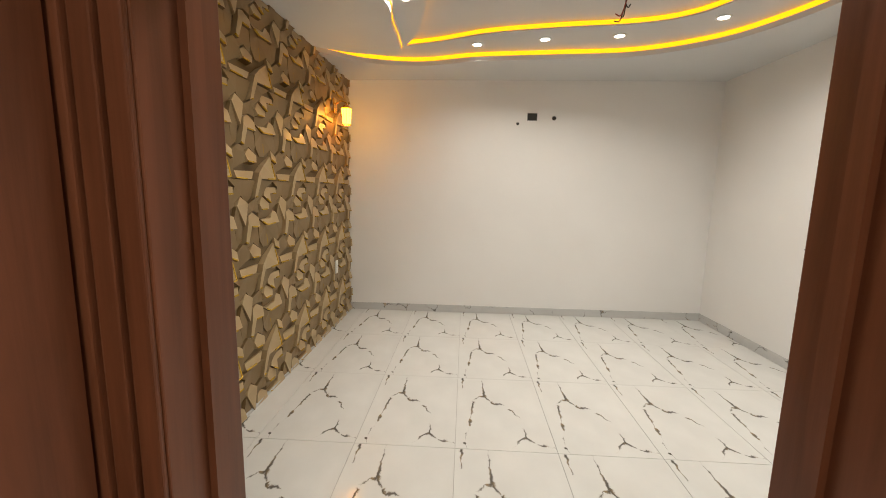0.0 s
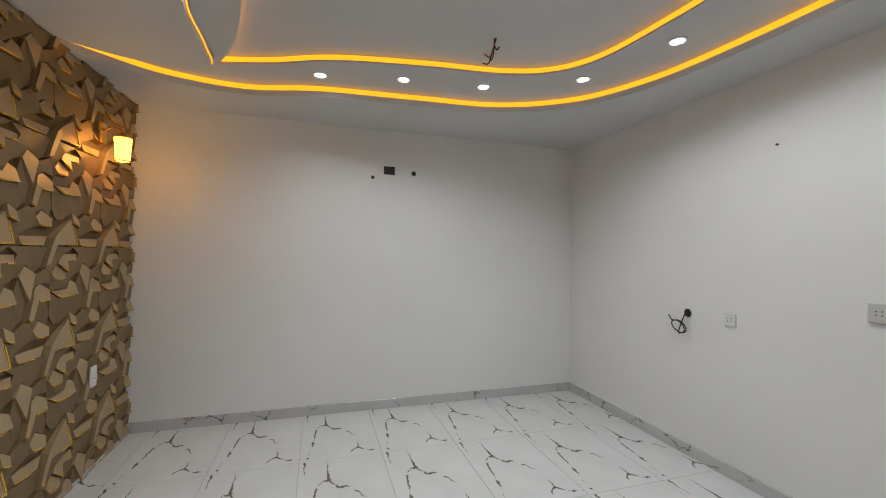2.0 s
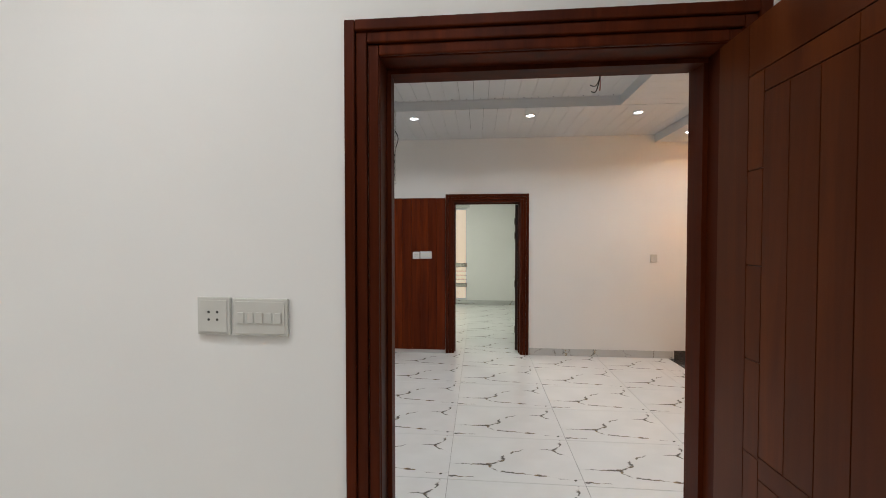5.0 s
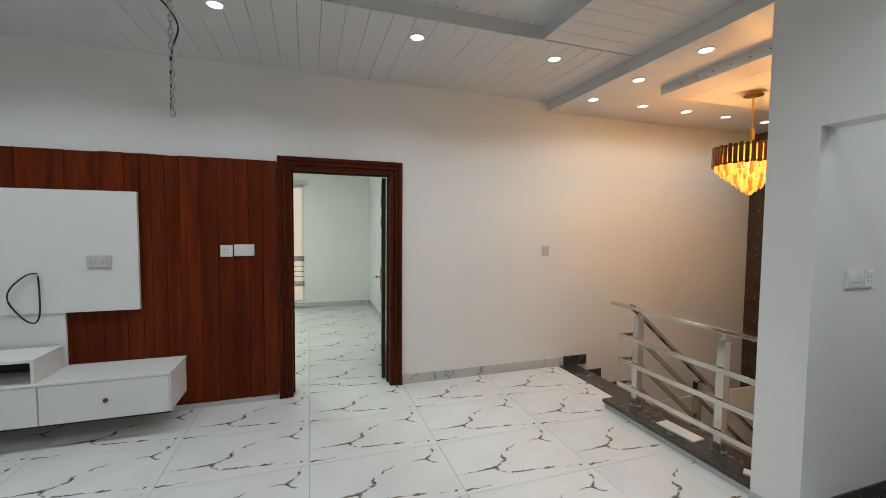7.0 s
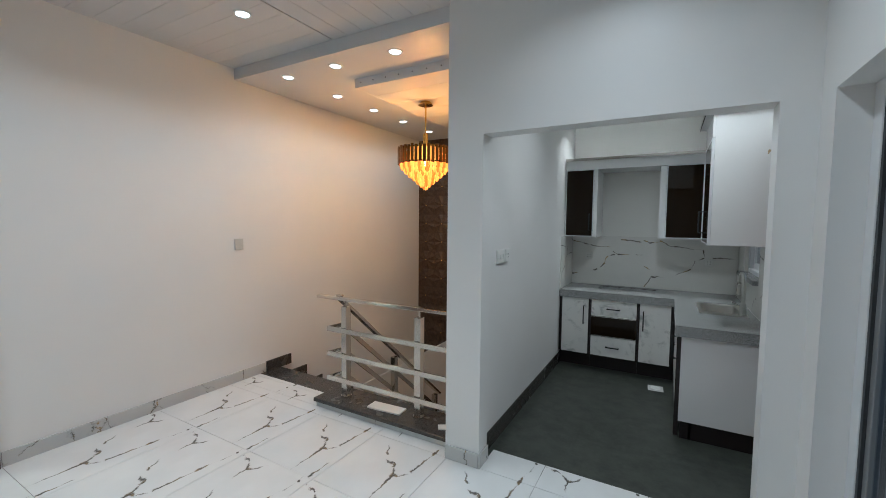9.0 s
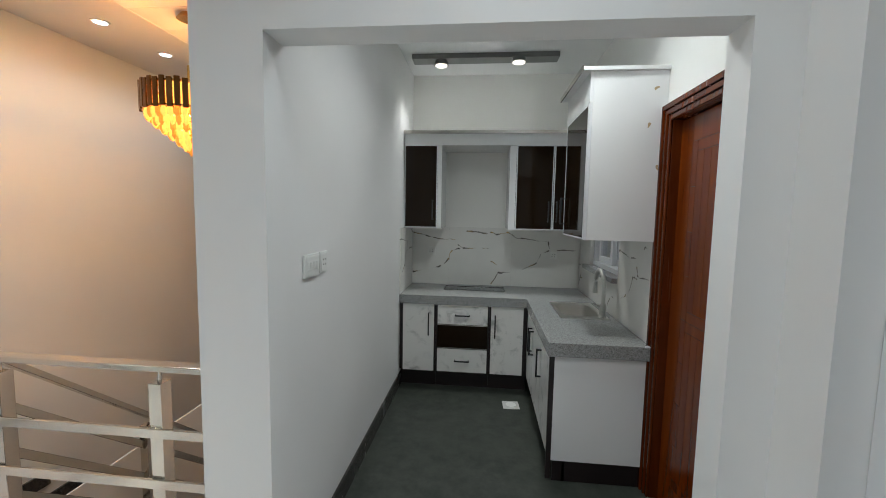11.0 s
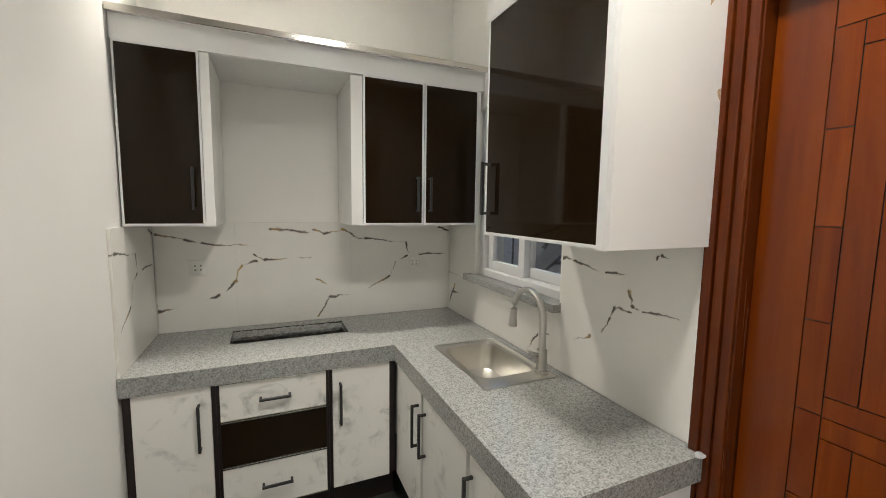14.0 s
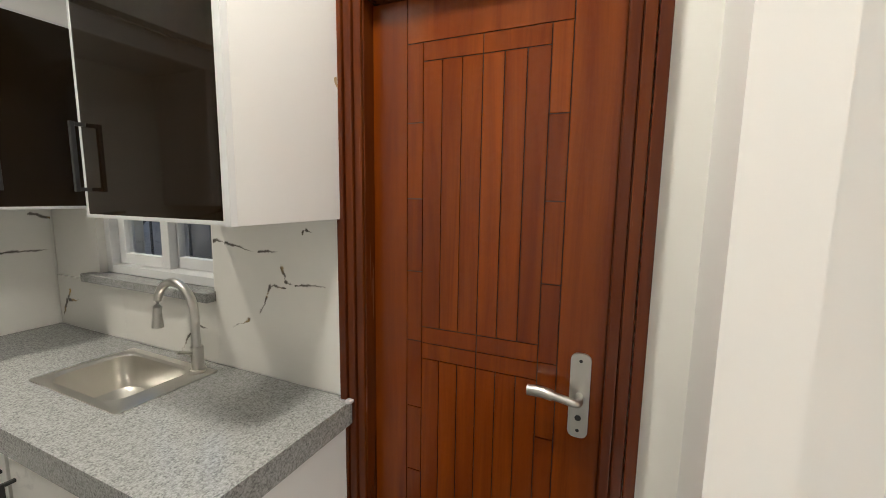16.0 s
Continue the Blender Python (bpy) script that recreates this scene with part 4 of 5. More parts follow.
# outlines within one panel: (name, corners in metres from the panel's origin, tilted up or down)
SHAPES = [
    ("fin", [(0.144, 0.297), (0.148, 0.127), (-0.051, 0.122), (-0.116, -0.005), (-0.153, -0.012), (-0.112, 0.093), (-0.079, 0.166), (0.0, 0.221)], 1),
    ("facet", [(0.151, 0.298), (0.227, 0.228), (0.241, 0.126), (0.156, 0.124)], 0),
    ("quad", [(0.157, 0.345), (0.214, 0.302), (0.197, 0.243), (0.141, 0.269)], 1),
    ("foot", [(0.250, 0.169), (0.491, 0.173), (0.433, 0.116), (0.249, 0.122)], 1),
    ("facet", [(-0.051, 0.118), (0.145, 0.110), (0.043, 0.060), (0.0, 0.002), (-0.069, -0.056), (-0.099, -0.003)], 0),
    ("arch", [(0.0, 0.002), (0.043, 0.063), (0.221, 0.063), (0.198, 0.017), (0.104, 0.016), (0.075, -0.053)], 1),
    ("pentagon", [(0.0, -0.003), (0.073, -0.055), (0.048, -0.099), (-0.053, -0.100), (-0.069, -0.059)], 1),
    ("facet", [(0.104, 0.014), (0.198, 0.014), (0.235, -0.058), (0.151, -0.107), (0.076, -0.057)], 0),
    ("kite", [(0.304, 0.000), (0.374, -0.051), (0.299, -0.207), (0.235, -0.061)], 1),
    ("wave", [(-0.049, -0.175), (0.091, -0.166), (0.151, -0.110), (0.202, -0.133), (0.200, -0.209), (0.010, -0.214), (-0.077, -0.167)], 1),
    ("facet", [(-0.081, -0.170), (0.007, -0.218), (0.063, -0.380), (-0.001, -0.385), (-0.060, -0.330), (-0.077, -0.300)], 0),
    ("facet", [(0.014, -0.217), (0.154, -0.211), (0.153, -0.322), (0.066, -0.379)], 0),
    ("facet", [(0.159, -0.211), (0.200, -0.213), (0.246, -0.343), (0.214, -0.362), (0.160, -0.323)], 0),
    ("hook", [(0.443, -0.112), (0.510, -0.155), (0.489, -0.218), (0.387, -0.213), (0.332, -0.327), (0.296, -0.316), (0.356, -0.186), (0.386, -0.134)], 1),
    ("facet", [(0.390, -0.217), (0.489, -0.221), (0.515, -0.319), (0.514, -0.375), (0.441, -0.331), (0.379, -0.369), (0.348, -0.330)], 0),
    ("pentagon", [(0.441, -0.335), (0.515, -0.385), (0.484, -0.437), (0.380, -0.431), (0.367, -0.383)], 1),
    ("blade", [(0.480, 0.110), (0.437, -0.010), (0.378, -0.053), (0.312, 0.005), (0.310, 0.112), (0.430, 0.112)], 0),
    ("blade", [(0.470, -0.015), (0.498, -0.060), (0.520, -0.120), (0.440, -0.108), (0.375, -0.130), (0.320, -0.185), (0.372, -0.058)], 0),
    ("blade", [(0.232, -0.067), (0.292, -0.210), (0.292, -0.310), (0.252, -0.340), (0.206, -0.210), (0.208, -0.130)], 0),
    ("blade", [(-0.060, -0.105), (0.050, -0.104), (0.082, -0.062), (0.146, -0.108), (0.090, -0.160), (-0.045, -0.170)], 0),
    ("blade", [(0.220, -0.365), (0.250, -0.347), (0.290, -0.320), (0.330, -0.333), (0.364, -0.380), (0.376, -0.434), (0.255, -0.490), (0.205, -0.420)], 0),
    ("blade", [(0.306, 0.112), (0.306, 0.006), (0.238, -0.055), (0.204, 0.014), (0.226, 0.066), (0.160, 0.112)], 0),
]


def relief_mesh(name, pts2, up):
    """One carved facet: those leaning up are painted pale as if lit, those leaning down dark as if shaded; lower cut
    edges of the pale ones are shade-dark.
    """
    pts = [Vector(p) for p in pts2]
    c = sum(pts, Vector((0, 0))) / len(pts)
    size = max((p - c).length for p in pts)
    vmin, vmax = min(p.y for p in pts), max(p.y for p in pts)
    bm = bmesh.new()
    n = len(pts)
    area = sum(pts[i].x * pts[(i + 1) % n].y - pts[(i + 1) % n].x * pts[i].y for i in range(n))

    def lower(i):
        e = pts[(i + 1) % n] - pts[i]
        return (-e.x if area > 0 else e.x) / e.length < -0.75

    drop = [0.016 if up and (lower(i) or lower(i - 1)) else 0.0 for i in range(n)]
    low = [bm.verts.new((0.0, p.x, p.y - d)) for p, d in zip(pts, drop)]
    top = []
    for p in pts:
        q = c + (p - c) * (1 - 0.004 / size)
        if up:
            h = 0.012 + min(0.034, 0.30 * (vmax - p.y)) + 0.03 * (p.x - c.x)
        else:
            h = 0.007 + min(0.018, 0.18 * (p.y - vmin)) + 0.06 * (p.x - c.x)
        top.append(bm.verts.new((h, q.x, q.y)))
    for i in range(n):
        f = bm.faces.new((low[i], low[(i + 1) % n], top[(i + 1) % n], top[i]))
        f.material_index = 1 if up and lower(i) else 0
    bmesh.ops.triangle_fill(bm, use_beauty=True, edges=[bm.edges.get((top[i], top[(i + 1) % n])) for i in range(n)])
    bmesh.ops.recalc_face_normals(bm, faces=bm.faces)
    # thin gold beads as glints on the lower lips, each over a part of its edge
    for i in range(n):
        if not ((up and lower(i)) or (name == "fin" and i == 0) or (name == "facet" and i == n - 1 and len(pts) == 4)):
            continue
        a, b = top[i].co.copy(), top[(i + 1) % n].co.copy()
        a, b = (a, a.lerp(b, 0.55)) if i % 2 else (a.lerp(b, 0.3), b)
        e = (b - a).normalized()
        side = Vector((1, 0, 0)).cross(e) * 0.0045
        lift = Vector((0.0045, 0, 0))
        q = [[bm.verts.new(p + side * k + lift * m) for k, m in ((-1, -1), (1, -1), (1, 1), (-1, 1))] for p in (a, b)]
        for k in range(4):
            bm.faces.new((q[0][k], q[1][k], q[1][(k + 1) % 4], q[0][(k + 1) % 4])).material_index = 2
        for cap in q:
            bm.faces.new(cap).material_index = 2
    me = mesh_of(name, bm, M_PANEL_LIT if up else M_PANEL_SHADE)
    me.materials.append(M_FLANK_SHADE)
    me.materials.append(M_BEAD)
    return me


panel_wall = thing("carved_panel_wall", "carved geometric wall panels painted beige where lit, brown where shaded, with gold edges", "wall panel", None)
part("backing", box(BX0 + 0.001, BX0 + 0.022, BY0 + 0.001, BY1 - 0.001, 0.0, Z1 - 0.001), M_PANELB, panel_wall)
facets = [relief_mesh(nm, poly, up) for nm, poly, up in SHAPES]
rest = bmesh.new()


def clipped(me, u0, v0):
    """A copy of a facet set in the wall and cut off at the wall's edges."""
    t = bmesh.new()
    t.from_mesh(me)
    t.transform(pose(BX0 + 0.0225, u0, v0))
    for co, no in (((0, BY0 + 0.002, 0), (0, -1, 0)), ((0, BY1 - 0.002, 0), (0, 1, 0)), ((0, 0, 0.003), (0, 0, -1)), ((0, 0, Z1 - 0.002), (0, 0, 1))):
        bmesh.ops.bisect_plane(t, geom=t.verts[:] + t.edges[:] + t.faces[:], plane_co=co, plane_no=no, clear_outer=True)
    return t


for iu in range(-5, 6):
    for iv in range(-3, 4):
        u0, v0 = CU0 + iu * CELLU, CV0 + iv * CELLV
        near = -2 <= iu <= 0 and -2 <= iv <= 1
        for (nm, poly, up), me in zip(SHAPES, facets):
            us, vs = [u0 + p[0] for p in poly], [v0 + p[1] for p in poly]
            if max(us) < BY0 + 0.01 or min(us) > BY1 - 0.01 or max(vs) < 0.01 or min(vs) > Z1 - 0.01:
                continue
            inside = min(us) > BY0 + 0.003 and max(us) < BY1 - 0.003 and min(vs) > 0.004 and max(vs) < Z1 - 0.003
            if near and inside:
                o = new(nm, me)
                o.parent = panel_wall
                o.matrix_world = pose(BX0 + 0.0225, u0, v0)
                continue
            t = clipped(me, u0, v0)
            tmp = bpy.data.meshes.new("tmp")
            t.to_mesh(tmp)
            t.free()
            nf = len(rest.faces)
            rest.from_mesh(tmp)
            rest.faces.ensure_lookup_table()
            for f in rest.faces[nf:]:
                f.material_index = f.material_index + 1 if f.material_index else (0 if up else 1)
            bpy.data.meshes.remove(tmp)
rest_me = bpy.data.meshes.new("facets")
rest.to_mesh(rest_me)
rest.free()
for m_ in (M_PANEL_LIT, M_PANEL_SHADE, M_FLANK_SHADE, M_BEAD):
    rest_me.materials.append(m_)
ro = tagged(new("facets", rest_me), "carved facets painted beige where lit, brown where shaded, with thin gold edges", kind="stuff")
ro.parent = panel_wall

# ---- lounge: panelled television wall ----
tvw = thing("panelled_wall", "red-brown vertical wooden plank cladding behind the television panel", "wall panelling", None)
part("backing", box(LX1 - 0.012, LX1 - 0.001, 1.335, 5.35, 0.06, 2.14), M_GROOVE, tvw)
rng = random.Random(5)
y = 1.338
widths = [0.115, 0.11, 0.11, 0.13, 0.13, 0.15, 0.10, 0.10, 0.07, 0.11, 0.16, 0.22, 0.3]
k = 0
while y < 5.3:
    w = widths[k] if k < len(widths) else rng.choice((0.12, 0.16, 0.22, 0.3))
    e = min(y + w, 5.35)
    part("plank", box(LX1 - 0.026 - 0.004 * (k % 3 == 1), LX1 - 0.0125, y, e - 0.0022, 0.05, 2.14 + rng.uniform(0, 0.006), bevel=0.002), M_TVWOOD, tvw)
    y, k = e, k + 1
tvp = thing("media_board", "white lacquered floating board for a television", "media board", None)
part("panel", box(7.83, LX1 - 0.031, 2.365, 5.0, 0.892, 1.835, bevel=0.004), M_WHITE, tvp)
part("lower_panel", box(7.845, LX1 - 0.031, 2.855, 4.6, 0.46, 0.890, bevel=0.003), M_WHITE, tvp)
tvc = thing("television_console", "white lacquered wall-hung television console with drawers", "console", None)
part("body", box(7.47, LX1 - 0.031, 2.06, 5.0, 0.175, 0.455, bevel=0.003), M_WHITE, tvc)
part("top", box(7.45, LX1 - 0.031, 2.055, 5.0, 0.4555, 0.475, bevel=0.003), M_WHITE, tvc)
part("bottom_lip", box(7.462, 7.469, 2.06, 5.0, 0.166, 0.176), M_GROOVE, tvc)
for ya, yb in ((2.07, 2.84), (2.85, 3.62), (3.63, 4.40)):
    dr = part("drawer_front", box(7.452, 7.4695, ya, yb, 0.18, 0.452, bevel=0.002), M_WHITE, tvc)
    kb = bmesh.new()
    bmesh.ops.create_uvsphere(kb, u_segments=16, v_segments=8, radius=0.016, matrix=pose(7.438, (ya + yb) / 2, 0.318))
    bm_rod(kb, (7.452, (ya + yb) / 2, 0.318), (7.44, (ya + yb) / 2, 0.318), 0.008, 10)
    part("knob", kb, M_BRONZE, dr, "small metal knob", True)
nich = bmesh.new()
for a in ((7.46, 7.80, 2.86, 4.2, 0.625, 0.645), (7.46, 7.80, 2.86, 2.88, 0.476, 0.6245), (7.46, 7.80, 4.18, 4.2, 0.476, 0.6245)):
    bm_box(nich, *a)
part("shelf_box", nich, M_WHITE, tvc)
part("niche_back", box(7.78, 7.80, 2.8805, 4.1795, 0.4765, 0.6245), M_CARCASS, tvc)
loopc = thing("cable_loop", "loop of black cable hanging from the television panel", "cable", pose(7.822, 3.0, 1.2))
part("cable", tube(curve_pts([(0.0, 0.0, 0.0), (-0.012, 0.06, -0.01), (-0.02, 0.15, -0.1), (-0.02, 0.17, -0.2), (-0.02, 0.09, -0.33), (-0.02, 0.02, -0.37), (-0.015, -0.01, -0.3), (-0.01, -0.01, -0.12), (0.0, 0.0, -0.02)], 6), 0.006, 6), M_RUBBER, loopc, "", True)

# ---- stairwell ----
stairs = thing("staircase", "descending black granite stairs beside the white wall", "stairs", None)
for k in range(9):
    yb, z = -1.63 - 0.235 * k, -0.19 * k
    part("tread", box(6.87, LX1 - 0.001, yb - 0.24, yb + (0.02 if k else 0.0), z - 0.032, z - 0.002, bevel=0.004), M_BGRAN, stairs)
    part("riser", box(6.88, LX1 - 0.001, yb - 0.25, yb - 0.235, z - 0.19, z - 0.033), M_BGRAN, stairs)
for k in range(8):
    yb, z = -1.75 - 0.235 * k, -0.19 * k
    part("step_skirting", box(LX1 - 0.016, LX1 - 0.001, yb - 0.235 - 0.02 * (k == 0), yb + 0.05 * (k == 0), z - 0.003, z + 0.105), M_BGRAN, stairs)
part("flight", box(6.87, 6.879, -4.3, -1.64, -1.9, -0.035), M_WALL, stairs)
structure("floor_stairwell", box(5.56, LX1, -4.6, -1.42, -1.95, -1.9), M_BGRAN)
structure("floor_edge", box(5.56, 6.87, -1.43, -1.421, -1.9, -0.006), M_WALL)
structure("stair_edge", box(6.87, LX1, -1.63, -1.43, -0.3, -0.007), M_WALL)
curb = thing("stair_curb", "low marble curb with a dusty black granite cap", "curb", None)
part("riser", box(5.561, 6.86, -1.435, -1.405, -0.001, 0.044), M_SKIRT, curb)
part("cap", box(5.561, 6.875, -1.70, -1.385, 0.0445, 0.074, bevel=0.004), M_BGRAN, curb)
part("back", box(5.561, 6.86, -1.69, -1.65, -0.12, 0.044), M_WALL, curb)
off = thing("tile_offcut", "white marble tile offcut lying on the granite cap", "tile", pose(6.22, -1.53, 0.0745, 0, 0, 4))
part("slab", box(-0.15, 0.15, -0.055, 0.055, 0, 0.012, bevel=0.001), M_PLASTIC, off)
off2 = thing("tile_offcut", "small white tile chip lying on the granite cap", "tile", pose(5.68, -1.50, 0.0745, 0, 0, 30))
part("slab", box(-0.045, 0.045, -0.03, 0.03, 0, 0.012, bevel=0.001), M_PLASTIC, off2)

rail = thing("stair_railing", "polished steel stair railing with flat rails and square posts", "railing", None)
YR = -1.55
for x in (6.66, 5.93):
    p = part("post", box(x - 0.028, x + 0.028, YR - 0.028, YR + 0.028, 0.076, 0.84, bevel=0.003), M_STEEL, rail)
    part("cap", rod((x, YR, 0.84), (x, YR, 0.89), 0.008, 10), M_STEEL, p)
    part("foot", rod((x, YR, 0.0745), (x, YR, 0.086), 0.045, 16), M_STEEL, p)
part("handrail", box(5.562, 6.97, YR - 0.03, YR + 0.03, 0.89, 0.915, bevel=0.004), M_STEEL, rail)
SL = 0.857
for z in (0.64, 0.425, 0.215):
    part("rail", box(5.562, 6.84, YR + 0.03, YR + 0.042, z - 0.02, z + 0.02, bevel=0.002), M_STEEL, rail)
    part("link", beam((6.84, YR + 0.036, z), (6.76, YR - 0.06, z + 0.02), 0.012, 0.036), M_STEEL, rail)
    part("sloping_rail", beam((6.76, YR - 0.06, z + 0.02), (6.76, -3.3, z + 0.02 - (3.3 + YR - 0.06) * SL), 0.012, 0.04), M_STEEL, rail)
part("sloping_handrail", beam((6.76, YR - 0.02, 0.905), (6.76, -3.3, 0.905 - (3.3 + YR - 0.02) * SL), 0.055, 0.026), M_STEEL, rail)
part("link", box(6.73, 6.79, YR - 0.06, YR - 0.02, 0.9155, 0.925, bevel=0.002), M_STEEL, rail)
for y in (-2.37, -3.2):
    zt = 0.86 - (-y + YR) * SL
    part("post", box(6.735, 6.79, y - 0.027, y + 0.027, zt - 0.85, zt, bevel=0.003), M_STEEL, rail)

# dark carved feature wall behind the stair
dark_wall = thing("carved_feature_wall", "dark brown carved star-pattern wall panels behind the stair", "wall panel", None)
M_STAR = granite("dark_carved_panel", (0.035, 0.020, 0.012), (0.085, 0.052, 0.03), 0.32, 30)
part("backing", box(5.561, LX1 - 0.001, -4.599, -4.585, -1.89, ZS - 0.001), M_STAR, dark_wall)
star = bmesh.new()
S = 0.29
cv = star.verts.new((0, 0.028, 0))
ring = []
for k in range(16):
    a = 2 * math.pi * k / 16
    r = S / 2 * 0.96 / max(abs(math.cos(a)), abs(math.sin(a)))
    ring.append(star.verts.new((r * math.cos(a), 0.014 if k % 2 else 0.0, r * math.sin(a))))
for k in range(16):
    star.faces.new((cv, ring[k], ring[(k + 1) % 16]))
star_me = mesh_of("star_tile", star, M_STAR)
dot_me = mesh_of("stud", rod((0, 0.024, 0), (0, 0.032, 0), 0.008, 8), M_GOLD)
for ix in range(8):
    for iz in range(16):
        o = new("star_tile", star_me)
        o.parent = dark_wall
        o.matrix_world = pose(LX1 - 0.16 - ix * S, -4.584, ZS - 0.16 - iz * S)
        o = new("stud", dot_me)
        o.parent = dark_wall
        o.matrix_world = pose(LX1 - 0.16 - ix * S, -4.584, ZS - 0.16 - iz * S)

# chandelier
cx, cy = 6.54, -2.60
chd = thing("chandelier", "lit gold and amber crystal chandelier in tiers", "chandelier", pose(cx, cy, 0))
part("canopy", rod((0, 0, 2.735), (0, 0, 2.769), 0.075, 28, 0.05), M_GOLD, chd, "gold ceiling canopy", True)
part("stem", rod((0, 0, 2.44), (0, 0, 2.735), 0.009, 12), M_GOLD, chd, "", True)
part("tube", rod((0, 0, 2.29), (0, 0, 2.45), 0.026, 16), M_GOLD, chd, "gold tube", True)
for z, r in ((2.145, 0.268), (2.285, 0.268)):
    part("frame", tube([(r * math.cos(2 * math.pi * k / 40), r * math.sin(2 * math.pi * k / 40), z) for k in range(41)], 0.008, 6), M_GOLD, chd)
for k in range(6):
    a = math.pi * k / 3
    part("spoke", rod((0.02 * math.cos(a), 0.02 * math.sin(a), 2.29), (0.27 * math.cos(a), 0.27 * math.sin(a), 2.285), 0.005, 6), M_GOLD, chd)
bulb = bmesh.new()
bmesh.ops.create_uvsphere(bulb, u_segments=12, v_segments=8, radius=0.022, matrix=pose(0, 0, 2.15))
bulb_ob = part("bulb", bulb, M_FILAMENT, chd, "glowing warm bulb", True)
bulb_ob.visible_shadow = False


def hang(name, me, r, z, a):
    o = new(name, me)
    o.parent = chd
    o.matrix_basis = pose(r * math.cos(a), r * math.sin(a), z, 0, 0, math.degrees(a))
    return o


bar_me = mesh_of("bronze_bar", box(-0.006, 0.006, -0.0155, 0.0155, -0.085, 0.085, bevel=0.004), M_BRONZE)
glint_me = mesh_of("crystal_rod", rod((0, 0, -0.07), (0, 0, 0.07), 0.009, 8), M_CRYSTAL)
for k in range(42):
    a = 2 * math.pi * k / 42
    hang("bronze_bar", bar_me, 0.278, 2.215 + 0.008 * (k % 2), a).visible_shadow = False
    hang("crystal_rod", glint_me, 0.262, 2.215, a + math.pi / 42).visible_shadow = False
drop = bmesh.new()
rings = [[drop.verts.new((r * math.cos(math.pi * k / 3), r * math.sin(math.pi * k / 3), z)) for k in range(6)] for r, z in ((0.007, 0.032), (0.0165, 0.016), (0.0165, -0.012), (0.004, -0.034))]
for p, q in zip(rings, rings[1:]):
    for k in range(6):
        drop.faces.new((p[k], p[(k + 1) % 6], q[(k + 1) % 6], q[k]))
drop.faces.new(rings[0])
drop.faces.new(rings[-1])
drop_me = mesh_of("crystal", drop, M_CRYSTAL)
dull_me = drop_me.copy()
dull_me.materials[0] = M_CRYSTAL_DIM
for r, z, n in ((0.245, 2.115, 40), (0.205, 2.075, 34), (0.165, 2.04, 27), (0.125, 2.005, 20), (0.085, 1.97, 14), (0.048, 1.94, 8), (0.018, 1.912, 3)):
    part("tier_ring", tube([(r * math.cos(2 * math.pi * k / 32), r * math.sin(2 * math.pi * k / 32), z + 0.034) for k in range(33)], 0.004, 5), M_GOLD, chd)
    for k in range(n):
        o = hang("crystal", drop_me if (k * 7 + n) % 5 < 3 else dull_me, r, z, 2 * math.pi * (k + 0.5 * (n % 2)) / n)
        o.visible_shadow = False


# ---- glazed opening to the terrace ----
def sash(parent, y0, y1, z0, z1, x, w, material, d=0.035, glass=None):
    f = part("sash", box(x, x + d, y0, y0 + w, z0, z1, bevel=0.002), material, parent)
    part("stile", box(x, x + d, y1 - w, y1, z0, z1, bevel=0.002), material, f)
    part("rail", box(x, x + d, y0 + w, y1 - w, z0, z0 + w, bevel=0.002), material, f)
    part("rail", box(x, x + d, y0 + w, y1 - w, z1 - w, z1, bevel=0.002), material, f)
    g = part("pane", box(x + d * 0.4, x + d * 0.6, y0 + w - 0.004, y1 - w + 0.004, z0 + w - 0.004, z1 - w + 0.004), glass or M_GLASS, f)
    g.visible_shadow = False


win1 = tagged(new("window_1"), "tall white-framed sliding glass door to the terrace", "window", "", "structure")
for a in ((-1.129, -1.055), (-0.145, -0.101)):
    part("window_frame", box(3.60, 3.695, a[0], a[1], 0, 2.067, bevel=0.002), M_ALU, win1)
part("window_frame", box(3.60, 3.695, -1.055, -0.145, 2.0, 2.067, bevel=0.002), M_ALU, win1)
part("window_frame", box(3.60, 3.695, -1.055, -0.145, 0, 0.05, bevel=0.002), M_ALU, win1)
part("track", box(3.615, 3.69, -1.0545, -1.035, 0.0505, 1.9995), M_SEAL, win1)
sash(win1, -1.034, -0.57, 0.051, 1.999, 3.645, 0.038, M_ALUG, 0.035, M_TINTED)
sash(win1, -0.62, -0.146, 0.051, 1.999, 3.603, 0.05, M_ALU, 0.035, M_TINTED)

# outdoor iron stair seen through the glass
ist = thing("iron_stair", "dark iron outdoor stair with thin balusters on the terrace", "stairs", None)
for x in (1.5, 2.4):
    part("stringer", beam((x, -6.0, 0.1), (x, -1.9, 3.1), 0.05, 0.16), M_IRON, ist)
    part("handrail", beam((x, -6.0, 1.0), (x, -1.9, 4.0), 0.04, 0.04), M_IRON, ist)
for k in range(15):
    t = (k + 0.5) / 15
    y, z = -6.0 + 4.1 * t, 0.1 + 3.0 * t
    part("tread", box(1.53, 2.37, y - 0.12, y + 0.12, z - 0.015, z + 0.015), M_IRON, ist)
    part("baluster", rod((2.4, y, z), (2.4, y, z + 0.9), 0.011, 6), M_IRON, ist)
for x in (1.5, 2.4):
    part("post", box(x - 0.04, x + 0.04, -2.04, -1.96, -0.03, 3.0), M_IRON, ist)
wall_y("wall_outside", -9.2, -9.0, -8.0, 3.5, -2.0, 1.9, (), M_CONCD)


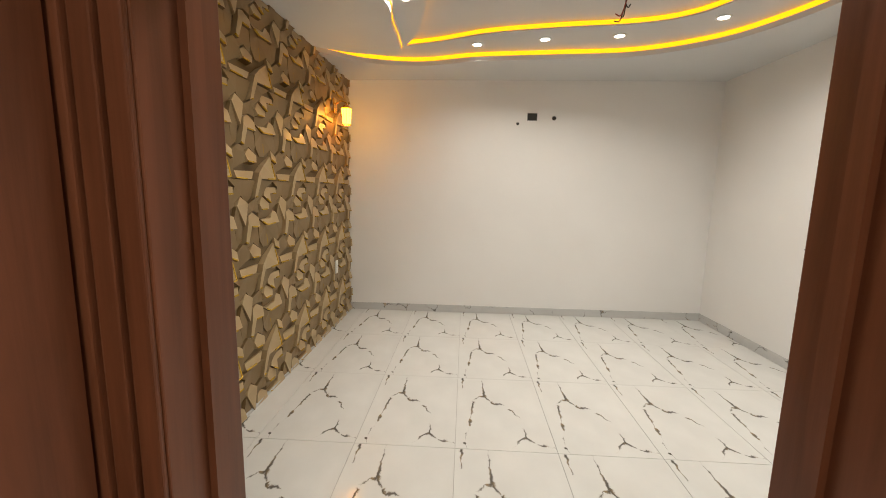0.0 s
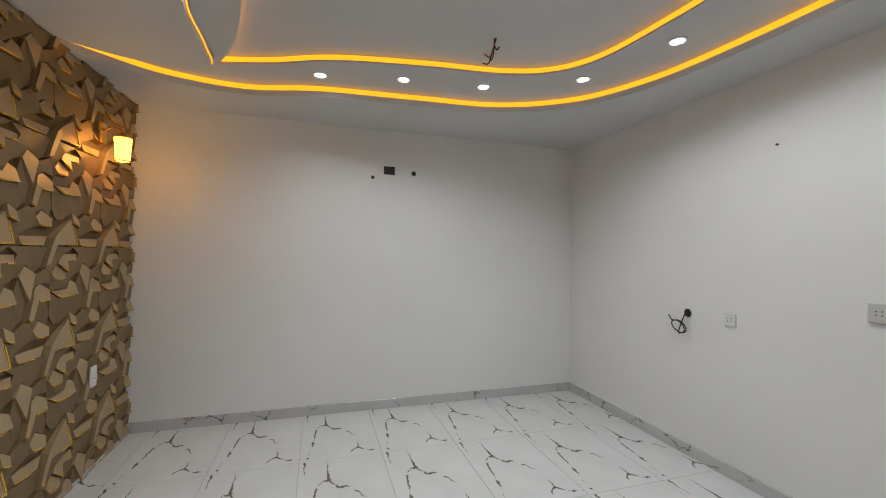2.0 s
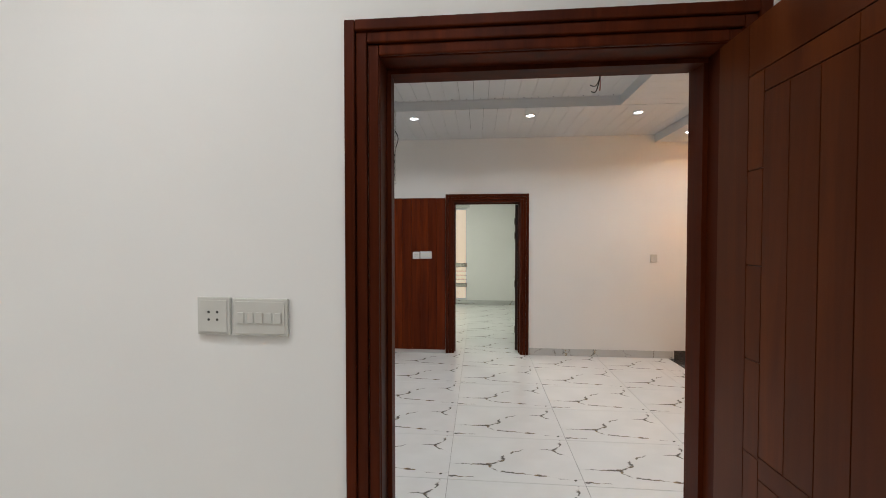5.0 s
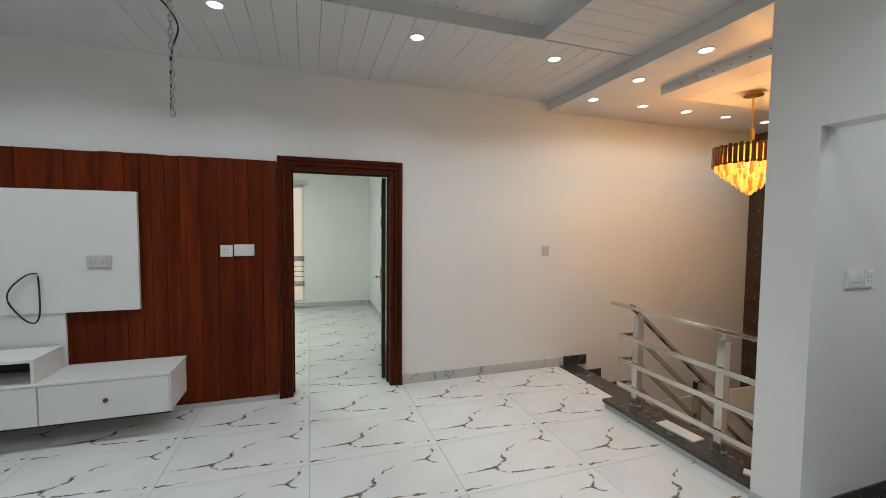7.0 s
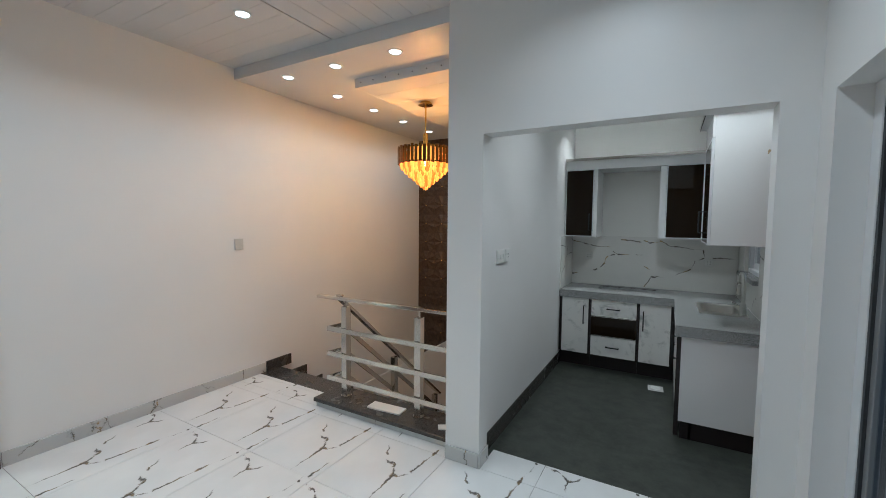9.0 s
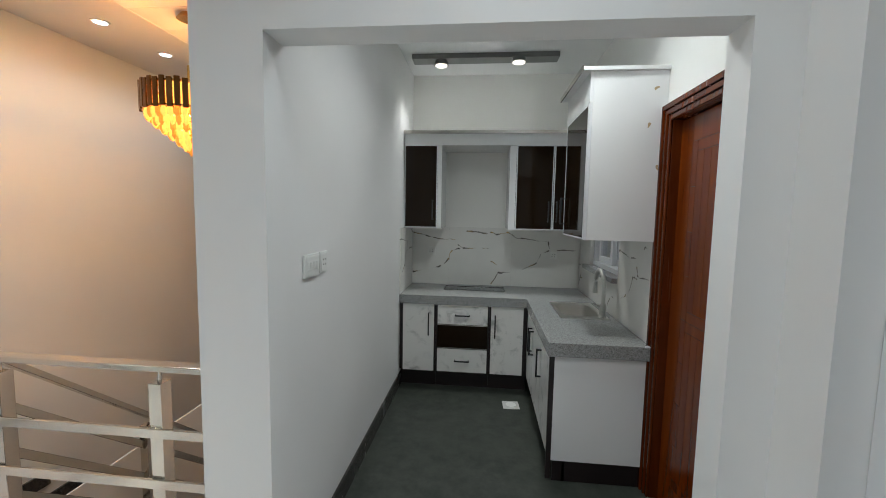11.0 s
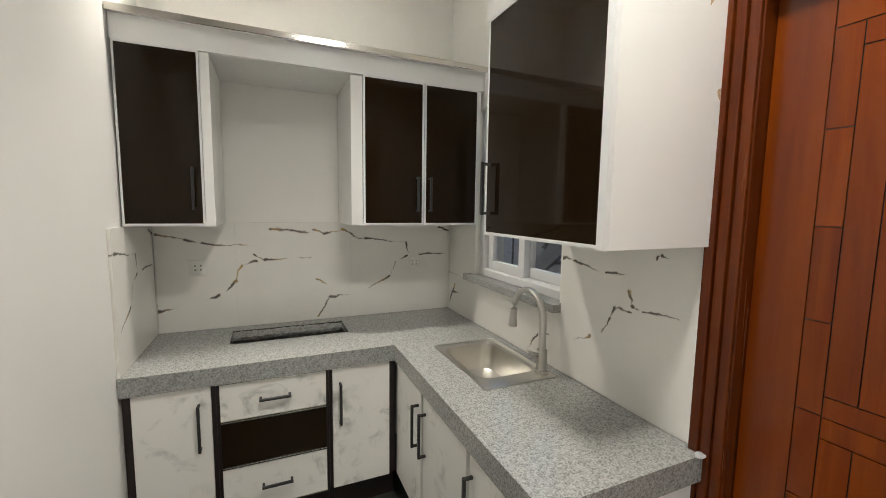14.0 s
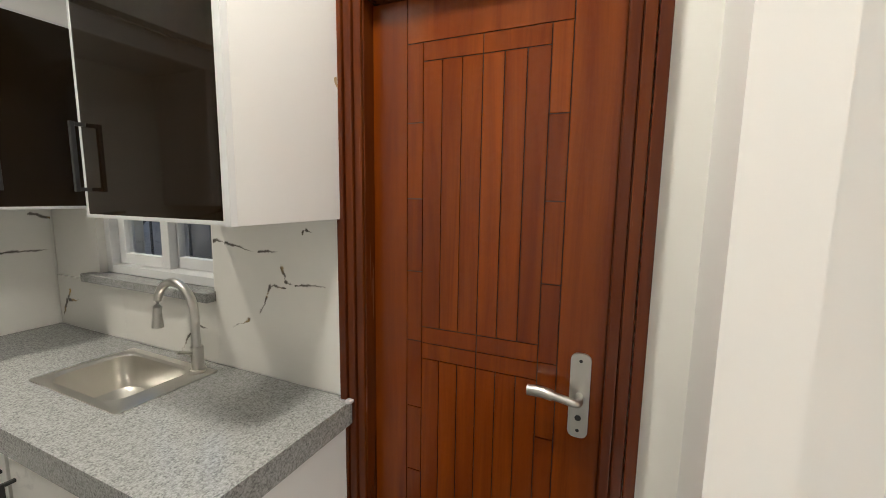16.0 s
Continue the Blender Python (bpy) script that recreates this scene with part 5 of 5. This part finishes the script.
# ---- kitchen ----
def holed_slab(bm, x0, x1, y0, y1, z0, z1, hole):
    a, b, c, d = hole
    bm_box(bm, x0, x1, y0, c, z0, z1)
    bm_box(bm, x0, x1, d, y1, z0, z1)
    bm_box(bm, x0, a, c, d, z0, z1)
    bm_box(bm, b, x1, c, d, z0, z1)


CT = 0.83
FY, FX = -3.50, 4.262          # worktop front edges
wt_bm = bmesh.new()
holed_slab(wt_bm, FX, KX1 - 0.002, KY0 + 0.012, FY - 0.03, CT - 0.03, CT, (4.43, 5.0, -4.02, -3.79))
holed_slab(wt_bm, KX0 + 0.012, FX - 0.03, KY0 + 0.012, -2.36, CT - 0.03, CT, (3.785, 4.07, -3.39, -2.925))
bmesh.ops.remove_doubles(wt_bm, verts=wt_bm.verts, dist=0.0005)
bm_box(wt_bm, FX - 0.03, FX, KY0 + 0.012, FY - 0.03, CT - 0.03, CT)
bm_box(wt_bm, FX - 0.03, KX1 - 0.002, FY - 0.03, FY, CT - 0.078, CT)
bm_box(wt_bm, FX - 0.03, FX, FY, -2.36, CT - 0.078, CT)
bm_box(wt_bm, KX0 + 0.012, FX, -2.36, -2.335, CT - 0.078, CT)
worktop = thing("worktop", "speckled grey granite L-shaped kitchen worktop", "worktop", None)
part("slab", wt_bm, M_GRANITE, worktop)
part("cutout_edge", box(4.43, 5.0, -4.0195, -4.012, CT - 0.029, CT - 0.003), M_BGRAN, worktop, "rough broken stone edge of the hob cutout")
rough = bmesh.new()
rng = random.Random(9)
rows_ = []
for k in range(46):
    x = 4.432 + k * 0.0126
    rows_.append([rough.verts.new((x, -4.0118 + d_ + rng.uniform(-0.004, 0.005) * (d_ > 0), CT + z_ + rng.uniform(-0.004, 0.004)))
                  for d_, z_ in ((0.0, -0.006), (0.012, -0.012), (0.022, -0.021), (0.031, -0.028), (0.028, -0.040), (0.016, -0.052), (0.0, -0.06))])
for p_, q_ in zip(rows_, rows_[1:]):
    for k in range(7):
        rough.faces.new((p_[k], q_[k], q_[(k + 1) % 7], p_[(k + 1) % 7]))
rough.faces.new(rows_[0][::-1])
rough.faces.new(rows_[-1])
bmesh.ops.recalc_face_normals(rough, faces=rough.faces)
part("broken_stone", rough, M_GRANITE, worktop)


def pull(parent, a, b, out):
    """A slim black bow handle from a to b, standing out along the vector out."""
    a, b, out = Vector(a), Vector(b), Vector(out)
    h = beam(a + out, b + out, 0.011, 0.011)
    part("handle", h, M_BLACK, parent, "slim black bar handle")
    d = (b - a).normalized() * 0.006
    for p in (a + d, b - d):
        part("handle_post", beam(p, p + out * 0.82, 0.010, 0.010), M_BLACK, parent)


def base_unit(x0, x1, fronts, label, kind):
    u = thing("base_cabinet", label, "cabinet", None, "kitchen base cabinets")
    part("body", box(x0, x1, KY0 + 0.014, -3.56, 0.15, CT - 0.25), M_CARCASS, u)
    part("face_frame", box(x0, x1, -3.5595, -3.535, 0.15, CT - 0.0785), M_CARCASS, u)
    part("plinth", box(x0, x1, -3.60, -3.585, 0.0, 0.149), M_CARCASS, u)
    for a, b, z0, z1, m, hd in fronts:
        f = part("drawer_front" if kind == "drawer" else "cabinet_door", box(a, b, -3.534, -3.517, z0, z1, bevel=0.0015), m, u)
        if kind == "drawer":
            edge = bmesh.new()
            bm_box(edge, a, b, -3.5165, -3.512, z0, z0 + 0.004)
            bm_box(edge, a, b, -3.5165, -3.512, z1 - 0.004, z1)
            part("edge_strip", edge, M_STEEL, f)
            if hd:
                xm, zm = (a + b) / 2, (z0 + z1) / 2
                pull(f, (xm - 0.065, -3.517, zm + 0.0), (xm + 0.065, -3.517, zm), (0, 0.03, 0))
        else:
            pull(f, (hd, -3.517, z1 - 0.27), (hd, -3.517, z1 - 0.07), (0, 0.03, 0))
    return u


ZB0, ZB1 = 0.152, 0.748
base_unit(5.036, KX1 - 0.002, [(5.052, 5.326, ZB0, ZB1, M_LAMINATE, 5.096)], "marbled white base cabinet with dark edges under the granite worktop", "door")
base_unit(4.571, 5.035, [(4.586, 5.02, 0.578, ZB1, M_LAMINATE, 1), (4.586, 5.02, 0.37, 0.574, M_ACRYL, 0), (4.586, 5.02, ZB0, 0.366, M_LAMINATE, 1)], "three-drawer base cabinet with a dark glossy middle drawer", "drawer")
base_unit(4.245, 4.570, [(4.282, 4.556, ZB0, ZB1, M_LAMINATE, 4.522)], "marbled white base cabinet beside the corner", "door")
for k, (ya, yb, hy) in enumerate(((-3.53, -3.155, -3.195), (-3.154, -2.735, -3.11), (-2.734, -2.36, -2.70))):
    u = thing("base_cabinet", "marbled white base cabinet under the sink worktop", "cabinet", None, "kitchen base cabinets")
    ye = yb - 0.012 if k == 2 else yb
    zt_ = CT - 0.21 if k < 2 else CT - 0.0785
    part("body", box(KX0 + 0.014, 4.212, ya + 0.0005, ye, 0.13, zt_), M_CARCASS, u)
    part("face_frame", box(4.2125, 4.228, ya + 0.0005, ye, 0.13, CT - 0.0785), M_CARCASS, u)
    part("plinth", box(4.14, 4.155, ya + 0.0005, ye, 0.0, 0.129), M_CARCASS, u)
    f = part("cabinet_door", box(4.2285, 4.245, ya + 0.012, yb - 0.012 - 0.006 * (k == 2), ZB0, ZB1, bevel=0.0015), M_LAMINATE, u)
    pull(f, (4.245, hy, 0.48), (4.245, hy, 0.67), (0.03, 0, 0))
    if k == 2:
        part("end_panel", box(KX0 + 0.014, 4.222, -2.3715, -2.356, 0.13, CT - 0.0785, bevel=0.001), M_WHITE, u, "plain white end panel")
        part("edge_strip", box(4.2225, 4.25, -2.3715, -2.356, 0.02, CT - 0.0785), M_CARCASS, u)
        part("plinth", box(KX0 + 0.014, 4.21, -2.385, -2.372, 0.0, 0.129), M_CARCASS, u)


def acrylic_door(parent, x0, x1, z0, z1, hx):
    f = part("cabinet_door", box(x0, x1, -3.686, -3.672, z0, z1), M_ACRYL, parent, "glossy dark brown acrylic door")
    for a in ((x0 - 0.008, x0, z0 - 0.008, z1 + 0.008), (x1, x1 + 0.008, z0 - 0.008, z1 + 0.008), (x0, x1, z0 - 0.008, z0), (x0, x1, z1, z1 + 0.008)):
        part("door_edge", box(a[0], a[1], -3.686, -3.669, a[2], a[3]), M_ALU, f)
    pull(f, (hx, -3.672, z0 + 0.06), (hx, -3.672, z0 + 0.24), (0, 0.028, 0))


ZU0, ZU1 = 1.418, 2.128
def upper_unit(x0, x1, doors, label, sl=0.018, sr=0.018):
    u = thing("wall_cabinet", label, "cabinet", None, "kitchen wall cabinets")
    part("side", box(x0, x0 + sl, KY0 + 0.001, -3.675, ZU0 - 0.012, ZU1 + 0.006), M_WHITE, u)
    part("side", box(x1 - sr, x1, KY0 + 0.001, -3.688, ZU0 - 0.012, ZU1 + 0.006), M_WHITE, u)
    part("bottom", box(x0 + sl, x1 - sr, KY0 + 0.001, -3.688, ZU0 - 0.012, ZU0 + 0.006), M_WHITE, u)
    part("back", box(x0 + sl, x1 - sr, KY0 + 0.001, KY0 + 0.008, ZU0 + 0.006, ZU1), M_CARCASS, u)
    for a, b, hx in doors:
        acrylic_door(u, a, b, ZU0, ZU1, hx)


upper_unit(5.022, KX1 - 0.002, [(5.068, 5.345, 5.098)], "white wall cabinet with one glossy dark door", 0.036, 0.002)
upper_unit(3.72, 4.428, [(4.062, 4.362, 4.09), (3.745, 4.040, 4.02)], "white wall cabinet with two glossy dark doors", 0.015, 0.056)
pel = thing("cabinet_pelmet", "white board and metal-edged cornice over the wall cabinets", "cornice", None)
part("soffit", box(KX0 + 0.002, KX1 - 0.002, KY0 + 0.001, -3.69, 2.136, 2.15), M_WHITE, pel)
part("board", box(KX0 + 0.002, KX1 - 0.002, -3.689, -3.672, 2.137, 2.235), M_WHITE, pel)
part("top_board", box(KX0 + 0.002, KX1 - 0.002, KY0 + 0.001, -3.64, 2.2355, 2.25), M_WHITE, pel)
part("metal_edge", box(KX0 + 0.002, KX1 - 0.002, -3.6395, -3.632, 2.228, 2.256, bevel=0.002), M_STEEL, pel, "bright metal edge")

arm = thing("wall_cabinet", "white wall cabinet with a glossy dark door over the sink worktop", "cabinet", None, "kitchen wall cabinets")
AX = 4.10
part("side", box(KX0 + 0.001, AX - 0.018, -2.384, -2.362, ZU0 - 0.012, 2.30, bevel=0.001), M_WHITE, arm, "plain white end panel")
part("side", box(KX0 + 0.001, AX - 0.018, -2.945, -2.927, ZU0 - 0.012, 2.30), M_WHITE, arm)
part("bottom", box(KX0 + 0.001, AX - 0.018, -2.926, -2.385, ZU0 - 0.012, ZU0 + 0.006), M_WHITE, arm)
part("top", box(KX0 + 0.001, AX - 0.018, -2.926, -2.385, 2.28, 2.298), M_WHITE, arm)
part("fascia", box(AX - 0.0175, AX - 0.002, -2.945, -2.362, 2.139, 2.30), M_WHITE, arm)
ad = part("cabinet_door", box(AX - 0.017, AX - 0.002, -2.915, -2.385, ZU0, ZU1), M_ACRYL, arm, "glossy dark brown acrylic door")
for a in ((-2.923, -2.915, ZU0 - 0.008, ZU1 + 0.008), (-2.385, -2.362, ZU0 - 0.012, ZU1 + 0.008), (-2.915, -2.385, ZU0 - 0.008, ZU0), (-2.915, -2.385, ZU1, ZU1 + 0.008)):
    part("door_edge", box(AX - 0.017, AX, a[0], a[1], a[2], a[3]), M_ALU, ad)
pull(ad, (AX - 0.002, -2.895, ZU0 + 0.06), (AX - 0.002, -2.895, ZU0 + 0.24), (0.03, 0, 0))
part("cornice", box(KX0 + 0.001, AX + 0.04, -2.96, -2.345, 2.301, 2.322, bevel=0.003), M_WHITE, arm)
part("metal_edge", box(AX + 0.0405, AX + 0.047, -2.96, -2.345, 2.298, 2.326), M_STEEL, arm)

for k, (x, z, a) in enumerate(((3.79, 2.02, 20), (3.735, 1.80, -15), (3.76, 2.21, 60))):
    st = flat_fill([[((0.006 + 0.003 * math.sin(3 * t + k)) * math.cos(t), (0.020 + 0.006 * math.cos(2 * t)) * math.sin(t)) for t in (2 * math.pi * j / 14 for j in range(14))]], 0.0)
    st.transform(pose(x, -2.3612, z, 90, 0, 0) @ pose(0, 0, 0, 0, 0, a))
    part("stain", st, M_STAIN, arm, "brown glue smear")

mortar = thing("mortar_lump", "small rough white mortar lump at the worktop corner", "mortar", pose(3.735, -2.333, 0.8305))
rng = random.Random(4)
lump = bmesh.new()
bmesh.ops.create_icosphere(lump, subdivisions=2, radius=0.014)
for v in lump.verts:
    v.co *= rng.uniform(0.7, 1.2)
    v.co.z = max(0.0, v.co.z * 0.7)
part("lump", lump, M_CONC, mortar)

# sink
sink = thing("sink", "stainless steel inset sink with a rounded bowl", "sink", pose(3.927, -3.157, CT))


def rrect(hx, hy, r, n=5):
    out = []
    for sx, sy, a0 in ((1, 1, 0), (-1, 1, 90), (-1, -1, 180), (1, -1, 270)):
        for k in range(n + 1):
            a = radians(a0 + 90 * k / n)
            out.append((sx * (hx - r) + r * math.cos(a), sy * (hy - r) + r * math.sin(a)))
    return out


bowl = bmesh.new()
prof = [(0.165, 0.258, 0.012, 0.001), (0.165, 0.258, 0.012, 0.004), (0.158, 0.25, 0.014, 0.006), (0.138, 0.205, 0.06, 0.004), (0.130, 0.197, 0.06, -0.004), (0.122, 0.188, 0.06, -0.13), (0.09, 0.15, 0.06, -0.16), (0.03, 0.03, 0.029, -0.166)]
rings = []
for hx, hy, r, z in prof:
    cyo = -0.03 if z < 0.0045 and hx < 0.15 else 0.0
    rings.append([bowl.verts.new((x, y + cyo, z)) for x, y in rrect(hx, hy, r)])
for p, q in zip(rings, rings[1:]):
    n = len(p)
    for k in range(n):
        bowl.faces.new((p[k], p[(k + 1) % n], q[(k + 1) % n], q[k]))
bowl.faces.new(rings[-1])
part("bowl", bowl, M_SINK, sink, "", True)
part("drain", rod((0, -0.03, -0.1655), (0, -0.03, -0.163), 0.028, 20), M_BRUSH, sink, "", True)
tap = thing("tap", "tall brushed steel gooseneck kitchen tap", "tap", pose(3.80, -2.955, CT + 0.006))
part("base", rod((0, 0, 0), (0, 0, 0.012), 0.028, 20), M_BRUSH, tap, "", True)
part("body", rod((0, 0, 0.012), (0, 0, 0.095), 0.021, 20), M_BRUSH, tap, "", True)
neck = [(0, 0, 0.095), (0, 0, 0.2)] + [(0.0, -0.105 + 0.105 * math.cos(radians(a)), 0.215 + 0.105 * math.sin(radians(a))) for a in range(0, 181, 15)] + [(0, -0.214, 0.19)]
part("neck", tube(neck, 0.015, 12), M_BRUSH, tap, "", True)
part("nozzle", rod((0, -0.213, 0.205), (0, -0.22, 0.135), 0.014, 14, 0.021), M_BRUSH, tap, "", True)
part("lever", tube([(0.018, 0, 0.075), (0.04, 0.0, 0.085), (0.075, 0.01, 0.10)], 0.006, 8), M_BRUSH, tap, "", True)

# kitchen window with granite sill
win2 = tagged(new("window_2"), "white-framed double kitchen window at dusk", "window", "", "structure")
part("window_sill", box(3.56, KX0 + 0.05, -3.80, -2.96, 1.075, 1.112, bevel=0.004), M_GRANITE, win2)
for a in ((-3.738, -3.70, 1.113, 2.048), (-3.02, -2.982, 1.113, 2.048), (-3.70, -3.02, 1.113, 1.15), (-3.70, -3.02, 2.01, 2.048)):
    part("window_frame", box(3.56, 3.67, a[0], a[1], a[2], a[3], bevel=0.002), M_ALU, win2)
sash(win2, -3.699, -3.34, 1.151, 2.009, 3.60, 0.05, M_ALU)
sash(win2, -3.385, -3.021, 1.151, 2.009, 3.562, 0.05, M_ALU)

# floor drain
fd = thing("floor_drain", "square pale floor drain with a round plug", "drain", pose(4.385, -3.27, -0.001, 0, 0, 3))
part("plate", box(-0.065, 0.065, -0.065, 0.065, 0.0, 0.006, bevel=0.002), M_PLASTICG, fd)
part("plug", rod((0, 0, 0.006), (0, 0, 0.010), 0.042, 24), M_PLASTIC, fd)

# ---- skirtings ----
def skirt(name, x0, x1, y0, y1, material, h=0.095):
    structure(name, box(x0, x1, y0, y1, 0.0, h, bevel=0.002), material)


skirt("baseboard_north", BX0 + 0.03, BX1 - 0.012, BY1 - 0.011, BY1 - 0.001, M_SKIRT)
skirt("baseboard_west", BX0 + 0.023, BX0 + 0.058, BY0 + 0.001, BY1 - 0.012, M_SKIRT, 0.022)
skirt("baseboard_east", BX1 - 0.011, BX1 - 0.001, 1.26, BY1 - 0.001, M_SKIRT)
skirt("baseboard_east_b", BX1 - 0.011, BX1 - 0.001, BY0 + 0.001, 0.17, M_SKIRT)
skirt("baseboard_south", 1.17, BX1 - 0.012, BY0 + 0.001, BY0 + 0.011, M_SKIRT)
skirt("baseboard_lounge", LX1 - 0.011, LX1 - 0.001, -1.69, 0.19, M_SKIRT)
skirt("baseboard_pillar", 5.322, 5.559, -1.299, -1.288, M_SKIRT)
skirt("baseboard_jamb", 5.308, 5.319, -1.424, -1.288, M_SKIRT)
skirt("baseboard_jamb_b", 3.936, 3.947, -1.424, -1.301, M_SKIRT)
skirt("baseboard_corner", 3.801, 3.934, -1.299, -1.288, M_SKIRT)
skirt("baseboard_lounge_b", 3.661, 3.671, 1.30, 5.39, M_SKIRT)
skirt("baseboard_inner", 8.11, 12.19, -0.089, -0.079, M_SKIRT)
skirt("baseboard_inner_b", 12.189, 12.199, -0.078, 2.99, M_SKIRT)
skirt("baseboard_kitchen", KX1 - 0.012, KX1 - 0.001, -3.58, KY1 - 0.001, M_BGRAN, 0.12)
skirt("baseboard_kitchen_b", 3.71, 3.93, KY1 - 0.012, KY1 - 0.001, M_BGRAN, 0.12)

# inner room window
win3 = tagged(new("window_3"), "white-framed tall window with a low steel guard rail", "window", "", "structure")
for a in ((1.161, 1.20, 0.081, 2.359), (1.44, 1.479, 0.081, 2.359), (1.20, 1.44, 0.081, 0.13), (1.20, 1.44, 2.31, 2.359)):
    part("window_frame", box(12.32, 12.37, a[0], a[1], a[2], a[3]), M_ALU, win3)
part("window_head", box(12.17, 12.199, 1.10, 1.54, 2.361, 2.46), M_PLASTICG, win3)
part("window_sill", box(12.16, 12.31, 1.10, 1.54, 0.03, 0.079), M_PLASTICG, win3)
for z in (0.46, 0.95):
    part("guard_rail", box(12.25, 12.29, 1.163, 1.477, z - 0.05, z + 0.05, bevel=0.004), M_STEEL, win3)
for z in (0.60, 0.70, 0.80):
    part("guard_bar", rod((12.27, 1.163, z), (12.27, 1.477, z), 0.008, 8), M_STEEL, win3)
pane = part("pane", box(12.34, 12.346, 1.20, 1.44, 0.13, 2.31), M_GLASS, win3)
pane.visible_shadow = False
structure("backdrop", box(13.9, 14.0, -1.5, 4.5, -2.0, 4.0), M_GLOWWALL, "pale warm backdrop wall beyond the window, glowing by itself")


# ---- tiles, last ----
def tile_floor(prefix, m, x0, x1, y0, y1, ox, oy, w, d, parent, holes=()):
    """Rectangular tiles on a grid, cut at the walls; whole tiles share one mesh, whose print repeats."""
    cache = {}
    i0, i1 = math.floor((x0 - ox) / w), math.ceil((x1 - ox) / w)
    j0, j1 = math.floor((y0 - oy) / d), math.ceil((y1 - oy) / d)
    for i in range(i0, i1):
        for j in range(j0, j1):
            gx, gy = ox + i * w, oy + j * d
            a, b = max(gx, x0) - gx, min(gx + w, x1) - gx
            c, e = max(gy, y0) - gy, min(gy + d, y1) - gy
            if b - a < 0.02 or e - c < 0.02:
                continue
            key = tuple(round(v, 3) for v in (a, b, c, e))
            if key not in cache:
                g = 0.0015
                cache[key] = mesh_of("tile", box(a + g, b - g, c + g, e - g, -0.0055, 0.0, bevel=0.0008), m)
            o = new("tile", cache[key])
            o.parent = parent
            o.matrix_world = pose(gx, gy, 0)


floor_ob = bpy.data.objects["floor"]
tile_floor("bed", M_TILE, BX0 + 0.023, BX1, BY0, BY1, 0.40, 1.63, 0.64, 0.965, floor_ob)
tile_floor("door", M_TILEB, BX1, 3.66, 0.236, 1.149, 5.55, 0.19, 0.59, 0.885, floor_ob)
tile_floor("lounge", M_TILEB, 3.66, 3.80, 0.12, 0.19, 5.55, 0.19, 0.59, 0.885, floor_ob)
tile_floor("lounge", M_TILEB, 3.66, LX1, 0.19, 5.39, 5.55, 0.19, 0.59, 0.885, floor_ob)
tile_floor("lounge", M_TILEB, LX0, LX1, -1.30, 0.19, 5.55, 0.19, 0.59, 0.885, floor_ob)
tile_floor("lounge", M_TILEB, 5.56, LX1, -1.405, -1.3, 5.55, 0.19, 0.59, 0.885, floor_ob)
tile_floor("lounge", M_TILEB, 6.87, LX1, -1.628, -1.405, 5.55, 0.19, 0.59, 0.885, floor_ob)
tile_floor("sill", M_TILEB, 3.936, 5.319, -1.545, -1.30, 5.55, 0.19, 0.59, 0.885, floor_ob)
tile_floor("sill", M_TILEB, LX1, 8.10, 0.315, 1.215, LX1, 0.19, 0.59, 0.885, floor_ob)
tile_floor("inner", M_TILEB, 8.10, 12.19, -0.08, 2.99, 8.10, 0.19, 0.59, 0.885, floor_ob)


def splash_tiles(wall, m, us, vs, thick=0.010, material=None):
    """Backsplash tiles on a wall; us and vs are joint positions along and up."""
    for a, b in zip(us, us[1:]):
        for c, d in zip(vs, vs[1:]):
            o = new("tile", mesh_of("tile", box(a + 0.0002, b - 0.0002, 0.0005, thick, c + 0.0002, d - 0.0002), material or M_SPLASH))
            o.parent = wall
            o.matrix_world = m


wb = bpy.data.objects["wall_kitchen_back"]
ww = bpy.data.objects["wall_kitchen_west"]
we = bpy.data.objects["wall_kitchen_east"]
splash_tiles(wb, pose(KX0, KY0, 0), [0.012, 0.66, 1.28, KX1 - KX0 - 0.012], [CT + 0.001, 1.405])
splash_tiles(we, pose(KX1, KY0, 0, 0, 0, 90), [0.012, 0.60], [CT + 0.001, 1.405])
splash_tiles(ww, pose(KX0, -2.36, 0, 0, 0, -90), [0.0, 0.60], [CT + 0.001, 1.405], 0.010, M_SPLASHB)
splash_tiles(ww, pose(KX0, -2.36, 0, 0, 0, -90), [0.60, 1.2, 1.738], [CT + 0.001, 1.074], 0.010, M_SPLASHB)
